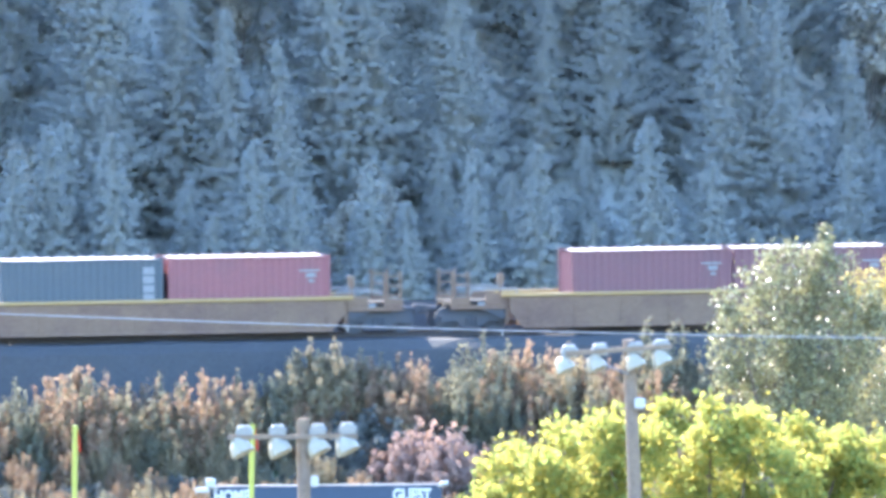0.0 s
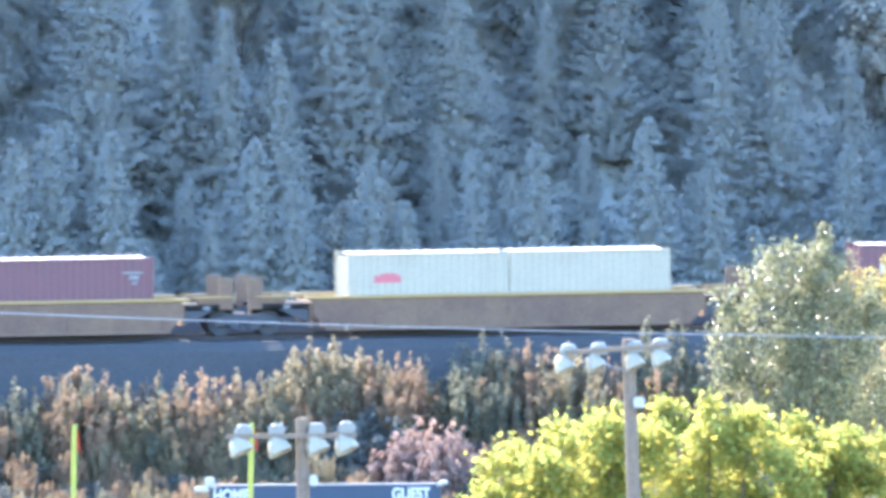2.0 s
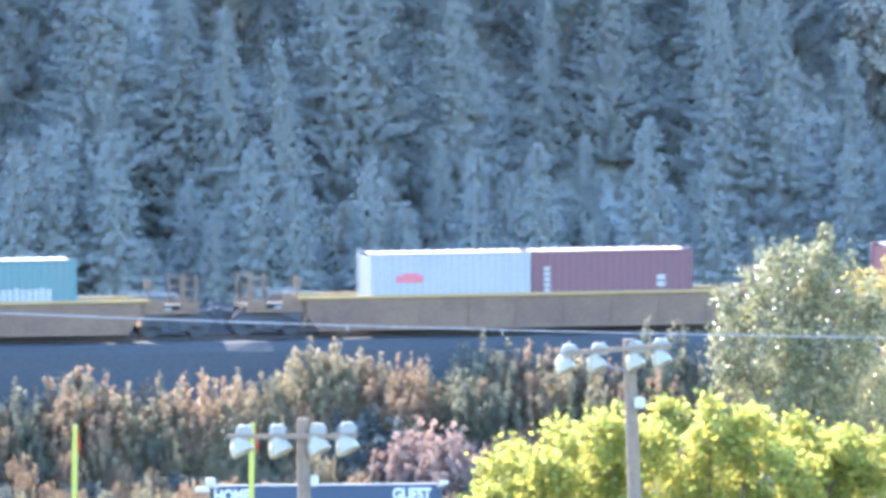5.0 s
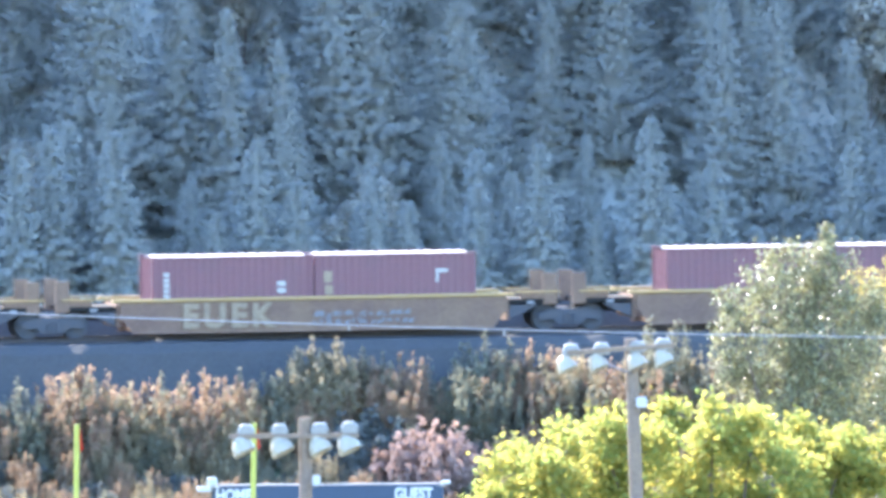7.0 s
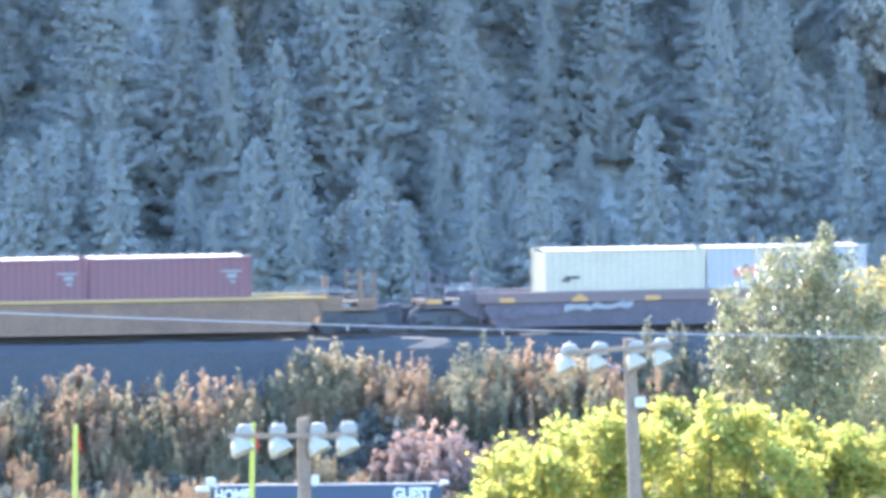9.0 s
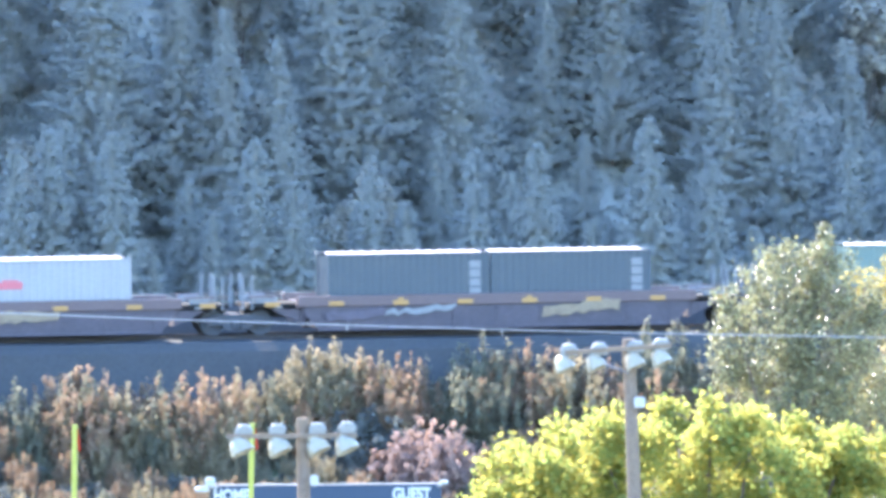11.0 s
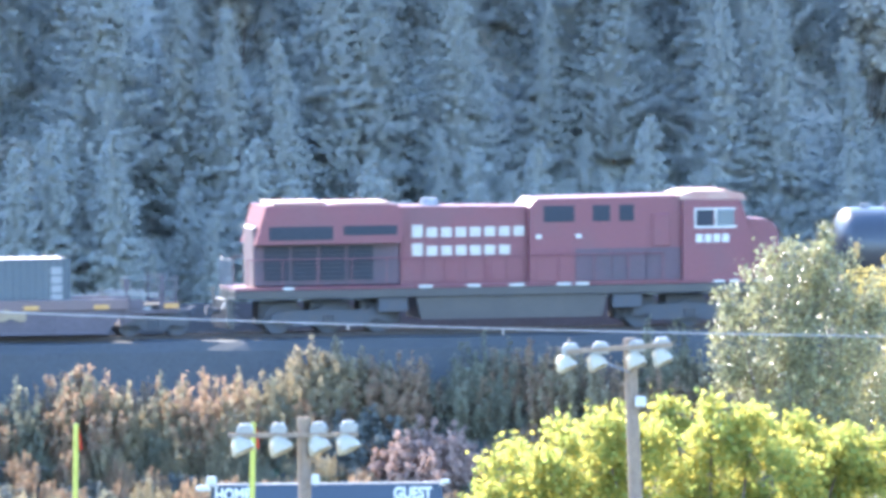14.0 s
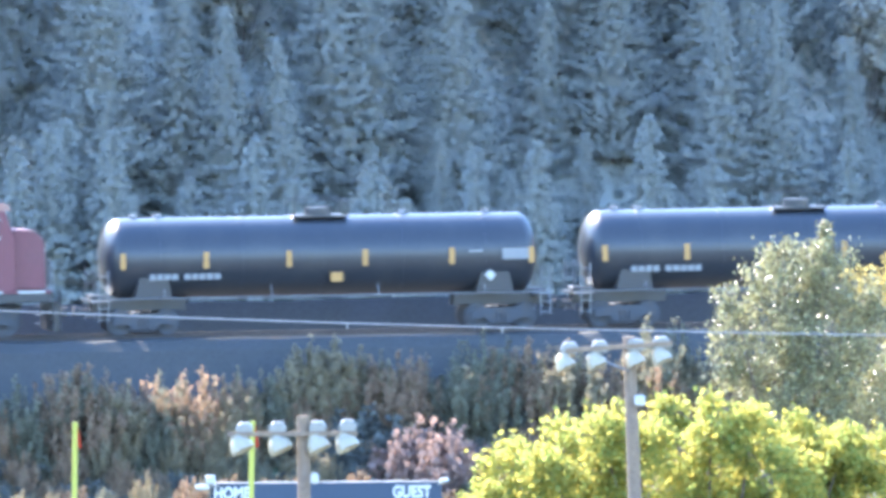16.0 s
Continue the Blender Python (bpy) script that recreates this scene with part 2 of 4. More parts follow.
def build_track():
    bm = bmesh.new()
    n = 220
    rng = np.random.default_rng(5)
    rows = []
    # The last three rows face the added bank, so gaps under the train stay dark.
    for v, z in ((-5.2, -3.35), (-4.4, -2.75), (-3.0, -0.48), (-2.5, -0.17), (-1.6, -0.15), (1.6, -0.19), (2.5, -0.28), (3.9, -0.50), (4.82, 0.90), (5.0, 0.72)):
        rows.append([bm.verts.new((-120 + 240 * i / n, v + rng.normal() * 0.05, z + rng.normal() * 0.02)) for i in range(n + 1)])
    for a, b in zip(rows, rows[1:]):
        for i in range(n):
            bm.faces.new((a[i], a[i + 1], b[i + 1], b[i]))
    bed = part("ballast_bed", bm, M_BALLAST)
    bed.matrix_world = TRACK
    tagged(bed, "grey crushed-stone ballast bed along the embankment, with an added dark bank behind", "ballast", kind="structure")
    for s in (-0.76, 0.76):
        bm = bmesh.new()
        prism(bm, [(-0.07, -0.17), (0.07, -0.17), (0.07, -0.15), (0.015, -0.13), (0.015, -0.04), (0.036, -0.03), (0.036, 0), (-0.036, 0), (-0.036, -0.03), (-0.015, -0.04), (-0.015, -0.13), (-0.07, -0.15)], -120, 120)
        r = part("rail", bm, M_RAIL)
        r.matrix_world = TRACK @ pose(0, s, 0, 0, 0, -90)
        tagged(r, "worn steel rail on the ballast", "rail", group="rails of the track", kind="structure")
    bm = bmesh.new()
    verts, faces = [], []
    for i in range(400):
        u = -120 + i * 0.6
        b0 = len(verts)
        verts += [(u + dx, dy, dz) for dz in (-0.30, -0.172) for dx, dy in ((-0.11, -1.3), (0.11, -1.3), (0.11, 1.3), (-0.11, 1.3))]
        faces += [[b0 + k for k in f] for f in ((4, 5, 6, 7), (0, 1, 5, 4), (1, 2, 6, 5), (2, 3, 7, 6), (3, 0, 4, 7))]
    bm.free()
    t = raw("sleepers", verts, faces, M_TIE)
    t.matrix_world = TRACK
    tagged(t, "dark wooden sleepers bedded in the ballast", "sleepers", kind="stuff")


build_track()


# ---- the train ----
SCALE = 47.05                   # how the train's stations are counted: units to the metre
WHEELS, SPINNERS = {}, []
MOVERS = []                     # (thing, metres along the track at the start, metres up)


def station(p):
    return (p - 784.0) / SCALE


def thing(name, label, category, group, u, z=0.0):
    ob = new(name)
    tagged(ob, label, category, group)
    ob.matrix_world = TRACK @ pose(u, 0, z)
    MOVERS.append((ob, u, z))
    return ob


def wheelset(parent, x, r=0.46):
    if r not in WHEELS:
        bm = bmesh.new()
        rod(bm, (0, -0.85, 0), (0, 0.85, 0), 0.075)
        for s in (-1, 1):
            rod(bm, (0, s * 0.70, 0), (0, s * 0.83, 0), r, r, 24)
            rod(bm, (0, s * 0.68, 0), (0, s * 0.71, 0), r + 0.02, r + 0.02, 24)
            rod(bm, (0, s * 0.83, 0), (0, s * 1.0, 0), 0.12, 0.12, 6)
            for k in range(4):
                box(bm, (0.2 * math.cos(k * 1.57) - 0.05, s * 0.84 - 0.02, 0.2 * math.sin(k * 1.57) - 0.05), (0.2 * math.cos(k * 1.57) + 0.05, s * 0.84 + 0.02, 0.2 * math.sin(k * 1.57) + 0.05))
        me = bpy.data.meshes.new("wheelset")
        bm.to_mesh(me)
        bm.free()
        me.materials.append(M_TRUCK)
        WHEELS[r] = me
    ob = tagged(new("wheelset", WHEELS[r]), "worn steel wheels on an axle")
    ob.parent = parent
    ob.location = (x, 0, r)
    SPINNERS.append((ob, x, r))
    return ob


def truck(parent, x, axles=(-0.89, 0.89), r=0.46):
    """A cast bogie with side frames, springs and wheelsets."""
    bm = bmesh.new()
    a, b = axles[0], axles[-1]
    for s in (-1, 1):
        y0, y1 = s * 0.93, s * 1.08
        o = [(x + a - 0.28, r - 0.12), (x + a - 0.28, r + 0.16), (x + a + 0.3, r + 0.32), (x + b - 0.3, r + 0.32), (x + b + 0.28, r + 0.16),
             (x + b + 0.28, r - 0.12), (x + b - 0.25, r - 0.05), (x + b - 0.5, r - 0.26), (x + a + 0.5, r - 0.26), (x + a + 0.25, r - 0.05)]
        prism(bm, o, min(y0, y1), max(y0, y1))
        for dx in (-0.16, 0, 0.16):
            rod(bm, (x + dx, s * 1.10, r - 0.2), (x + dx, s * 1.10, r + 0.12), 0.07)
    box(bm, (x - 0.2, -1.0, r - 0.05), (x + 0.2, 1.0, r + 0.3), 0.02)
    t = part("truck", bm, M_TRUCK, parent, "grimy cast-iron bogie")
    for dx in axles:
        wheelset(t, x + dx, r)
    return t


def coupler(parent, x, side):
    bm = bmesh.new()
    rod(bm, (x, 0, 0.85), (x + side * 0.55, 0, 0.85), 0.11)
    box(bm, (x + side * 0.5 - 0.12, -0.16, 0.68), (x + side * 0.5 + 0.12, 0.16, 1.02), 0.03)
    return part("coupler", bm, M_TRUCK, parent)


def scrawl(bm, x, wide, z, tall, rng):
    """A ragged painted patch: one connected jagged band on the near side."""
    n = 11
    lo = [(x + wide * i / n, z + rng.uniform(-0.07, 0.09) + 0.015 * i) for i in range(n + 1)]
    hi = [(a + rng.uniform(0, 0.12), b + tall * rng.uniform(0.55, 1.15)) for a, b in lo]
    prism(bm, lo + hi[::-1], -1.57, -1.552)


def well_unit(pl, pr, left, right, brown=False):
    """One unit of a well wagon between two joints; its ends are 'link' (shared bogie) or 'free' (coupler)."""
    ul, ur = station(pl), station(pr)
    u = (ul + ur) / 2
    h = (ur - ul) / 2
    body, sill = (M_WELL_B, M_SILL_B) if brown else (M_WELL_Y, M_SILL_Y)
    w = thing("well_wagon", "dark brown well wagon with yellow reflectors and graffiti" if brown else "faded yellow well wagon with a brighter top sill",
              "rail wagon", "well wagons of the train", u)
    x0 = -h + (3.1 if left == "free" else 2.45)
    x1 = h - (3.1 if right == "free" else 2.45)
    for s in (-1, 1):
        y = s * 1.42
        bm = bmesh.new()
        prism(bm, [(x0 + 0.5, 0.14), (x1 - 0.5, 0.14), (x1, 0.75), (x1, 1.30), (x0, 1.30), (x0, 0.75)], y - 0.05, y + 0.05)
        side = part("side_wall", bm, body, w)
        n = 9
        for i in range(n):
            x = x0 + 0.7 + (x1 - x0 - 1.4) * i / (n - 1)
            boxes("rib", body, side, ((x - 0.05, y + s * 0.05, 0.26), (x + 0.05, y + s * 0.085, 1.0)))
        boxes("top_sill", sill, w, ((x0 - 0.3, y - 0.13, 1.02 if brown else 1.304), (x1 + 0.3, y + 0.13, 1.42)), bevel=0.02, label="" if brown else "bright yellow top sill")
        boxes("bottom_sill", body, w, ((x0 + 0.45, y - 0.1, 0.12), (x1 - 0.45, y + 0.1, 0.21)), bevel=0.015)
    boxes("well_floor", body, w, *[((x0 + 0.5 + i * (x1 - x0 - 1.6) / 8, -1.37, 0.2), (x0 + 1.1 + i * (x1 - x0 - 1.6) / 8, 1.37, 0.35)) for i in range(9)])
    for sx, kind, xe, end in ((-1, left, x0, -h), (1, right, x1, h)):
        tip = end - sx * (0.9 if kind == "free" else 0.35)
        lo, hi = min(xe, tip), max(xe, tip)
        bm = bmesh.new()
        box(bm, (lo, -1.25, 1.0), (hi, 1.25, 1.16), 0.02)
        box(bm, (lo, -0.3, 0.62), (hi, 0.3, 1.0), 0.02)
        part("end_platform", bm, M_DECK, w, "dark steel end deck")
        bulk = sorted((xe, xe + sx * 0.12))
        boxes("bulkhead", body, w, ((bulk[0], -1.36, 0.4), (bulk[1], 1.36, 1.22)))
        # braces beside the well, below the deck
        for s in (-1, 1):
            bm = bmesh.new()
            a, b = sorted((xe + sx * 0.15, xe + sx * 1.25))
            prism(bm, [(a, 0.95), (b, 0.95), (b if sx < 0 else b - 0.5, 0.45 if sx < 0 else 0.7), (a if sx > 0 else a + 0.5, 0.45 if sx > 0 else 0.7)], s * 1.25 - 0.04, s * 1.25 + 0.04)
            part("end_brace", bm, M_TRUCK if not brown else body, w)
        if kind == "link":
            for s in (-1, 1):
                a, b = sorted((end - 0.2 - sx * 0.28, end - 0.2 - sx * 0.82))
                bm = bmesh.new()
                if brown:
                    for q in (a + 0.1, b - 0.1):
                        rod(bm, (q, s * 1.2, 0.95), (q, s * 1.2, 2.2), 0.06)
                else:
                    box(bm, (a, s * 1.2 - 0.06, 0.95), (b, s * 1.2 + 0.06, 2.12), 0.03)
                a2, b2 = sorted((end - 0.2 - sx * 0.82, end - 0.2 - sx * 1.65))
                box(bm, (a2, s * 1.2 - 0.05, 1.16), (b2, s * 1.2 + 0.05, 1.42), 0.03)
                part("end_post", bm, M_GREYSTEEL if brown else M_WELL_Y, w)
        else:
            for s in (-1, 1):
                boxes("end_sill", body, w, ((lo, s * 1.32 - 0.04, 0.84), (hi, s * 1.32 + 0.04, 0.996)), bevel=0.015)
                a, b = sorted((xe + sx * 0.004, tip - sx * 1.3))
                boxes("end_plate", body, w, ((a, s * 1.32 - 0.04, 1.0), (b, s * 1.32 + 0.04, 1.40)), bevel=0.015)
                a, b = sorted((tip - sx * 0.72, tip))
                boxes("corner_plate", body, w, ((a, s * 1.32 - 0.04, 1.0), (b, s * 1.32 + 0.04, 1.30)), bevel=0.015)
                bm = bmesh.new()
                for dx in (0.08, 0.66):
                    rod(bm, (tip - sx * dx, s * 1.25, 1.16), (tip - sx * dx, s * 1.25, 2.25), 0.05)
                for z in (1.4, 1.75, 2.1):
                    rod(bm, (tip - sx * 0.08, s * 1.25, z), (tip - sx * 0.66, s * 1.25, z), 0.022)
                part("ladder", bm, body, w)
            bm = bmesh.new()
            rod(bm, (tip - sx * 1.9, -1.15, 1.16), (tip - sx * 1.9, -1.15, 1.8), 0.05)
            box(bm, (tip - sx * 1.9 - 0.12, -1.24, 1.75), (tip - sx * 1.9 + 0.12, -1.1, 2.15), 0.03)
            part("brake_stand", bm, body, w)
            coupler(w, end - sx * 0.62, sx)
        for s in (-1, 1):
            if kind == "free":
                a, b = sorted((tip - sx * 0.8, tip - sx * 2.5))
                boxes("handrail", M_GREYSTEEL, w, ((a, s * 1.3 - 0.03, 1.55), (b, s * 1.3 + 0.03, 1.61)), ((a, s * 1.3 - 0.02, 1.40), (a + 0.04, s * 1.3 + 0.02, 1.55)), ((b - 0.04, s * 1.3 - 0.02, 1.40), (b, s * 1.3 + 0.02, 1.55)))
            else:
                boxes("handrail", sill, w, ((min(xe + sx * 0.4, tip), s * 1.3 - 0.03, 1.40), (max(xe + sx * 0.4, tip), s * 1.3 + 0.03, 1.46)))
        bm = bmesh.new()
        box(bm, (tip - sx * 1.15 - 0.13, -1.36, 0.98), (tip - sx * 1.15 + 0.13, -1.28, 1.10), 0.01)
        part("number_plate", bm, M_DULL, w, "small white plate")
    truck(w, -h + (1.75 if left == "free" else 0.0))
    if right == "free":
        truck(w, h - 1.75)
    if brown:
        rng = random.Random(int(pl))
        for i in range(8):
            x = -h + 1.2 + i * (2 * h - 2.4) / 7
            boxes("reflector", M_YMARK, w, ((x - 0.28, -1.575, 1.05), (x + 0.28, -1.553, 1.22)), label="yellow reflector")
            if i in (2, 4):
                boxes("reflector", M_YMARK, w, ((x - 0.1, -1.575, 1.224), (x + 0.1, -1.553, 1.32)), label="yellow reflector")
        for x, wide, z, tall, paint in ((0.8, 2.2, 0.42, 0.40, M_FAINT), (3.0, 2.6, 0.66, 0.24, M_DULL), (8.8, 2.9, 0.55, 0.42, M_PALEY)):
            bm = bmesh.new()
            scrawl(bm, x0 + x + rng.uniform(-0.2, 0.2), wide, z, tall, rng)
            part("graffiti", bm, paint, w, "washed-out spray paint")
    return w, x0, x1


CONT = {}


def container(p, colour, label, marks=()):
    """A 20-foot steel box: corrugated walls, posts, rails, roof, doors and castings. p: station of its left corner."""
    L, W, H = 6.06, 2.44, 2.59
    u = station(p) + L / 2
    c = thing("shipping_container", label, "container", "containers in the wells", u, 0.352)
    if colour not in CONT:
        col, st = colour
        CONT[colour] = mat("container_paint", col, 0.42, scale=0.8, grain=10, spread=0.10, bump=0.08, stain=st, stain_amount=0.5)
    m = CONT[colour]
    half = L / 2
    for s in (-1, 1):
        prof, x, k = [], -half + 0.14, 0
        while x < half - 0.14:
            d = 0.020 if k % 4 in (1, 2) else 0.0
            prof.append((min(x, half - 0.14), W / 2 - 0.02 - d))
            x += (0.07, 0.068, 0.07, 0.068)[k % 4]
            k += 1
        prof.append((half - 0.14, W / 2 - 0.02))
        v = [(x, s * y, z) for x, y in prof for z in (0.15, H - 0.08)]
        f = [(2 * i, 2 * i + 2, 2 * i + 3, 2 * i + 1)[::-s] for i in range(len(prof) - 1)]
        raw("side_wall", v, f, m, c)
        boxes("top_rail", m, c, ((-half + 0.16, s * W / 2 - 0.04 - 0.03 * s, H - 0.1), (half - 0.16, s * W / 2 + 0.03 - 0.03 * s, H - 0.012)), bevel=0.01)
        boxes("bottom_rail", m, c, ((-half + 0.16, s * W / 2 - 0.05 - 0.05 * s, 0.02), (half - 0.16, s * W / 2 + 0.05 - 0.05 * s, 0.17)), bevel=0.01)
        for sx in (-1, 1):
            bm = bmesh.new()
            box(bm, (sx * (half - 0.08) - 0.08, s * (W / 2 - 0.08) - 0.08, 0.12), (sx * (half - 0.08) + 0.08, s * (W / 2 - 0.08) + 0.08, H - 0.12), 0.02)
            part("corner_post", bm, m, c)
            for z in (0.0, H - 0.118):
                boxes("corner_casting", m, c, ((sx * (half - 0.09) - 0.09, s * (W / 2 - 0.081) - 0.081, z), (sx * (half - 0.09) + 0.09, s * (W / 2 - 0.081) + 0.081, z + 0.118)), bevel=0.012)
    prof = [(-half + 0.12 + 0.1046 * i, H - 0.03 - (0.02 if i % 4 in (1, 2) else 0)) for i in range(56)]
    v = [(x, y, z) for x, z in prof for y in (-W / 2 + 0.05, W / 2 - 0.05)]
    raw("roof", v, [(2 * i, 2 * i + 2, 2 * i + 3, 2 * i + 1) for i in range(55)], M_ROOFGLARE, c)["label"] = "pale roof with the sun highlight in its colour"
    # front end and doors
    prof = [(-W / 2 + 0.16 + 0.0965 * i, -half + 0.03 + (0.035 if i % 4 in (1, 2) else 0)) for i in range(23)]
    v = [(x, y, z) for y, x in prof for z in (0.14, H - 0.1)]
    raw("end_wall", v, [(2 * i, 2 * i + 1, 2 * i + 3, 2 * i + 2) for i in range(22)], m, c)
    for s in (-1, 1):
        d = boxes("door", m, c, ((half - 0.06, min(s * 0.01, s * 1.06), 0.15), (half - 0.02, max(s * 0.01, s * 1.06), H - 0.13)), bevel=0.01)
        bm = bmesh.new()
        for k in (0.3, 0.75):
            rod(bm, (half, s * k, 0.2), (half, s * k, H - 0.2), 0.02, None, 6)
        part("lock_rod", bm, M_GREYSTEEL, d)
    boxes("floor", M_TIE, c, ((-half + 0.1, -W / 2 + 0.12, 0.03), (half - 0.1, W / 2 - 0.12, 0.12)))
    # markings: plain bars (x from the left corner, z from the floor, width, height)
    for x, z, wd, ht, mm in marks:
        boxes("marking", mm, c, ((-half + x, -W / 2 - 0.012, z), (-half + x + wd, -W / 2 + 0.006, z + ht)), label="plain painted marking")
    return c


RED = ((0.20, 0.066, 0.074), (0.155, 0.066, 0.072))
MAROON = ((0.135, 0.054, 0.066), (0.11, 0.056, 0.066))
WHITE = ((0.37, 0.335, 0.25), (0.32, 0.285, 0.21))
GREYW = ((0.289, 0.289, 0.289), (0.251, 0.251, 0.243))
TEAL = ((0.085, 0.165, 0.165), (0.10, 0.155, 0.155))
MINT = ((0.125, 0.18, 0.155), (0.135, 0.17, 0.15))
NAVY = ((0.048, 0.066, 0.082), (0.066, 0.08, 0.09))
M_LOGORED = mat("faded_red_logo", (0.471, 0.122, 0.137), 0.5, scale=4)
M_PALE = mat("pale_lettering", (0.34, 0.34, 0.32), 0.5, scale=4)
M_PALEBLUE = mat("pale_blue_spray", (0.19, 0.19, 0.20), 0.7, scale=3, stain=(0.16, 0.13, 0.12), stain_amount=0.8)
M_LETTER = mat("cream_lettering_paint", (0.40, 0.38, 0.33), 0.5, scale=6, spread=0.2, stain=(0.26, 0.2, 0.19))
MK_RED = ((4.9, 2.0, 0.75, 0.07, M_DULL), (5.15, 1.78, 0.35, 0.16, M_DULL), (5.25, 1.6, 0.2, 0.1, M_DULL))
MK_LOGO = ((1.0, 1.5, 1.0, 0.26, M_LOGORED), (1.25, 1.76, 0.6, 0.08, M_LOGORED))
MK_TEAL = tuple((1.0 + 0.24 * i, 1.06, 0.19, 0.44 + (0.06 if i % 5 == 0 else 0), M_PALE) for i in range(6)) + tuple(
    (2.75 + 0.24 * i, 1.06, 0.19, 0.44 + (0.06 if i % 4 == 0 else 0), M_PALE) for i in range(10))
MK_VERT = tuple((0.45, 1.05 + 0.2 * i, 0.22, 0.15, M_PALE) for i in range(5)) + tuple((4.7, 1.2 + 0.25 * i, 0.32, 0.18, M_PALE) for i in range(2))
MK_GOLD = ((0.35, 1.55, 0.30, 0.42, M_PALEY), (0.38, 1.1, 0.3, 0.35, M_PALEY), (4.55, 1.5, 0.1, 0.5, M_PALE), (4.65, 1.85, 0.35, 0.14, M_PALE))
MK_FLAG = ((0.75, 1.5, 0.2, 0.42, M_WHITE), (0.95, 1.6, 1.0, 0.14, M_WHITE), (1.2, 1.84, 0.75, 0.1, M_PALEY))
MK_NAVY = tuple((5.3, 1.0 + 0.33 * i, 0.42, 0.27, M_DULL) for i in range(4))
MK_SMALL = ((0.75, 1.5, 0.55, 0.12, M_DARK), (0.65, 1.4, 0.3, 0.12, M_DARK))

UNITS = [(-255, 742, "link", "free", 0), (742, 1735, "free", "link", 0), (1735, 2657, "link", "link", 0), (2657, 3652, "link", "free", 0),
         (3652, 4656, "free", "link", 0), (4656, 5567, "link", "link", 0), (5567, 6572, "link", "free", 0),
         (6572, 7588, "free", "link", 1), (7588, 8497, "link", "link", 1), (8497, 9470, "link", "free", 1)]
well = [well_unit(a, b, l, r, bool(k)) for a, b, l, r, k in UNITS]

container(-6, NAVY, "dark blue steel container in the yellow well", MK_NAVY)
container(288, RED, "faded red steel container with a pale marking", MK_RED)
container(1000, MAROON, "maroon steel container with a pale marking", MK_RED)
container(1288, MAROON, "maroon steel container with a pale marking", MK_RED)
container(1914, WHITE, "off-white steel container with a red logo patch", MK_LOGO)
container(2201, WHITE, "plain off-white steel container")
container(2824, MAROON, "maroon container with a white and yellow emblem", MK_FLAG)
container(3112, TEAL, "teal steel container with pale block lettering", MK_TEAL)
container(3912, GREYW, "light grey steel container with a red logo patch", MK_LOGO)
container(4199, MAROON, "maroon container with upright white lettering", MK_VERT)
container(4829, MAROON, "maroon container with upright white lettering", MK_VERT)
container(5116, MAROON, "maroon container with a yellow emblem", MK_GOLD)
container(5738, MAROON, "maroon steel container with a pale marking", MK_RED)
container(6025, MAROON, "maroon steel container with a pale marking", MK_RED)
container(6828, WHITE, "off-white steel container with a small dark emblem", MK_SMALL)
container(7116, GREYW, "light grey steel container with faded red lettering", MK_LOGO)
container(7747, NAVY, "dark blue steel container with a pale label", MK_NAVY)
container(8034, NAVY, "dark blue steel container with a pale label", MK_NAVY)
container(8669, MINT, "mint-green steel container with white block lettering", MK_TEAL)
container(8956, NAVY, "dark blue steel container with a pale label", MK_NAVY)

# spray paint on the sixth well
w5, a5, b5 = well[5]
text_mesh("graffiti", "EUEK", 0.84, M_PALEY, w5, (station(4880) - station((4656 + 5567) / 2), -1.56, 0.36), "pale yellow spray-painted letters", 0.055, 1.3)
rr = random.Random(4)
for k in range(16):
    x = station(5112 + 11 * k) - station((4656 + 5567) / 2) + rr.uniform(-0.04, 0.04)
    for z in (0.38, 0.66):
        a, tall, lean = rr.uniform(0.1, 0.2), rr.uniform(0.12, 0.26), rr.uniform(-0.08, 0.12)
        zz = z + rr.uniform(-0.03, 0.06)
        bm = bmesh.new()
        prism(bm, [(x, zz), (x + a, zz + rr.uniform(-0.03, 0.03)), (x + a + lean, zz + tall), (x + lean, zz + tall * 0.9)], -1.532, -1.516)
        part("graffiti", bm, M_PALEBLUE, w5, "pale blue sprayed stroke")


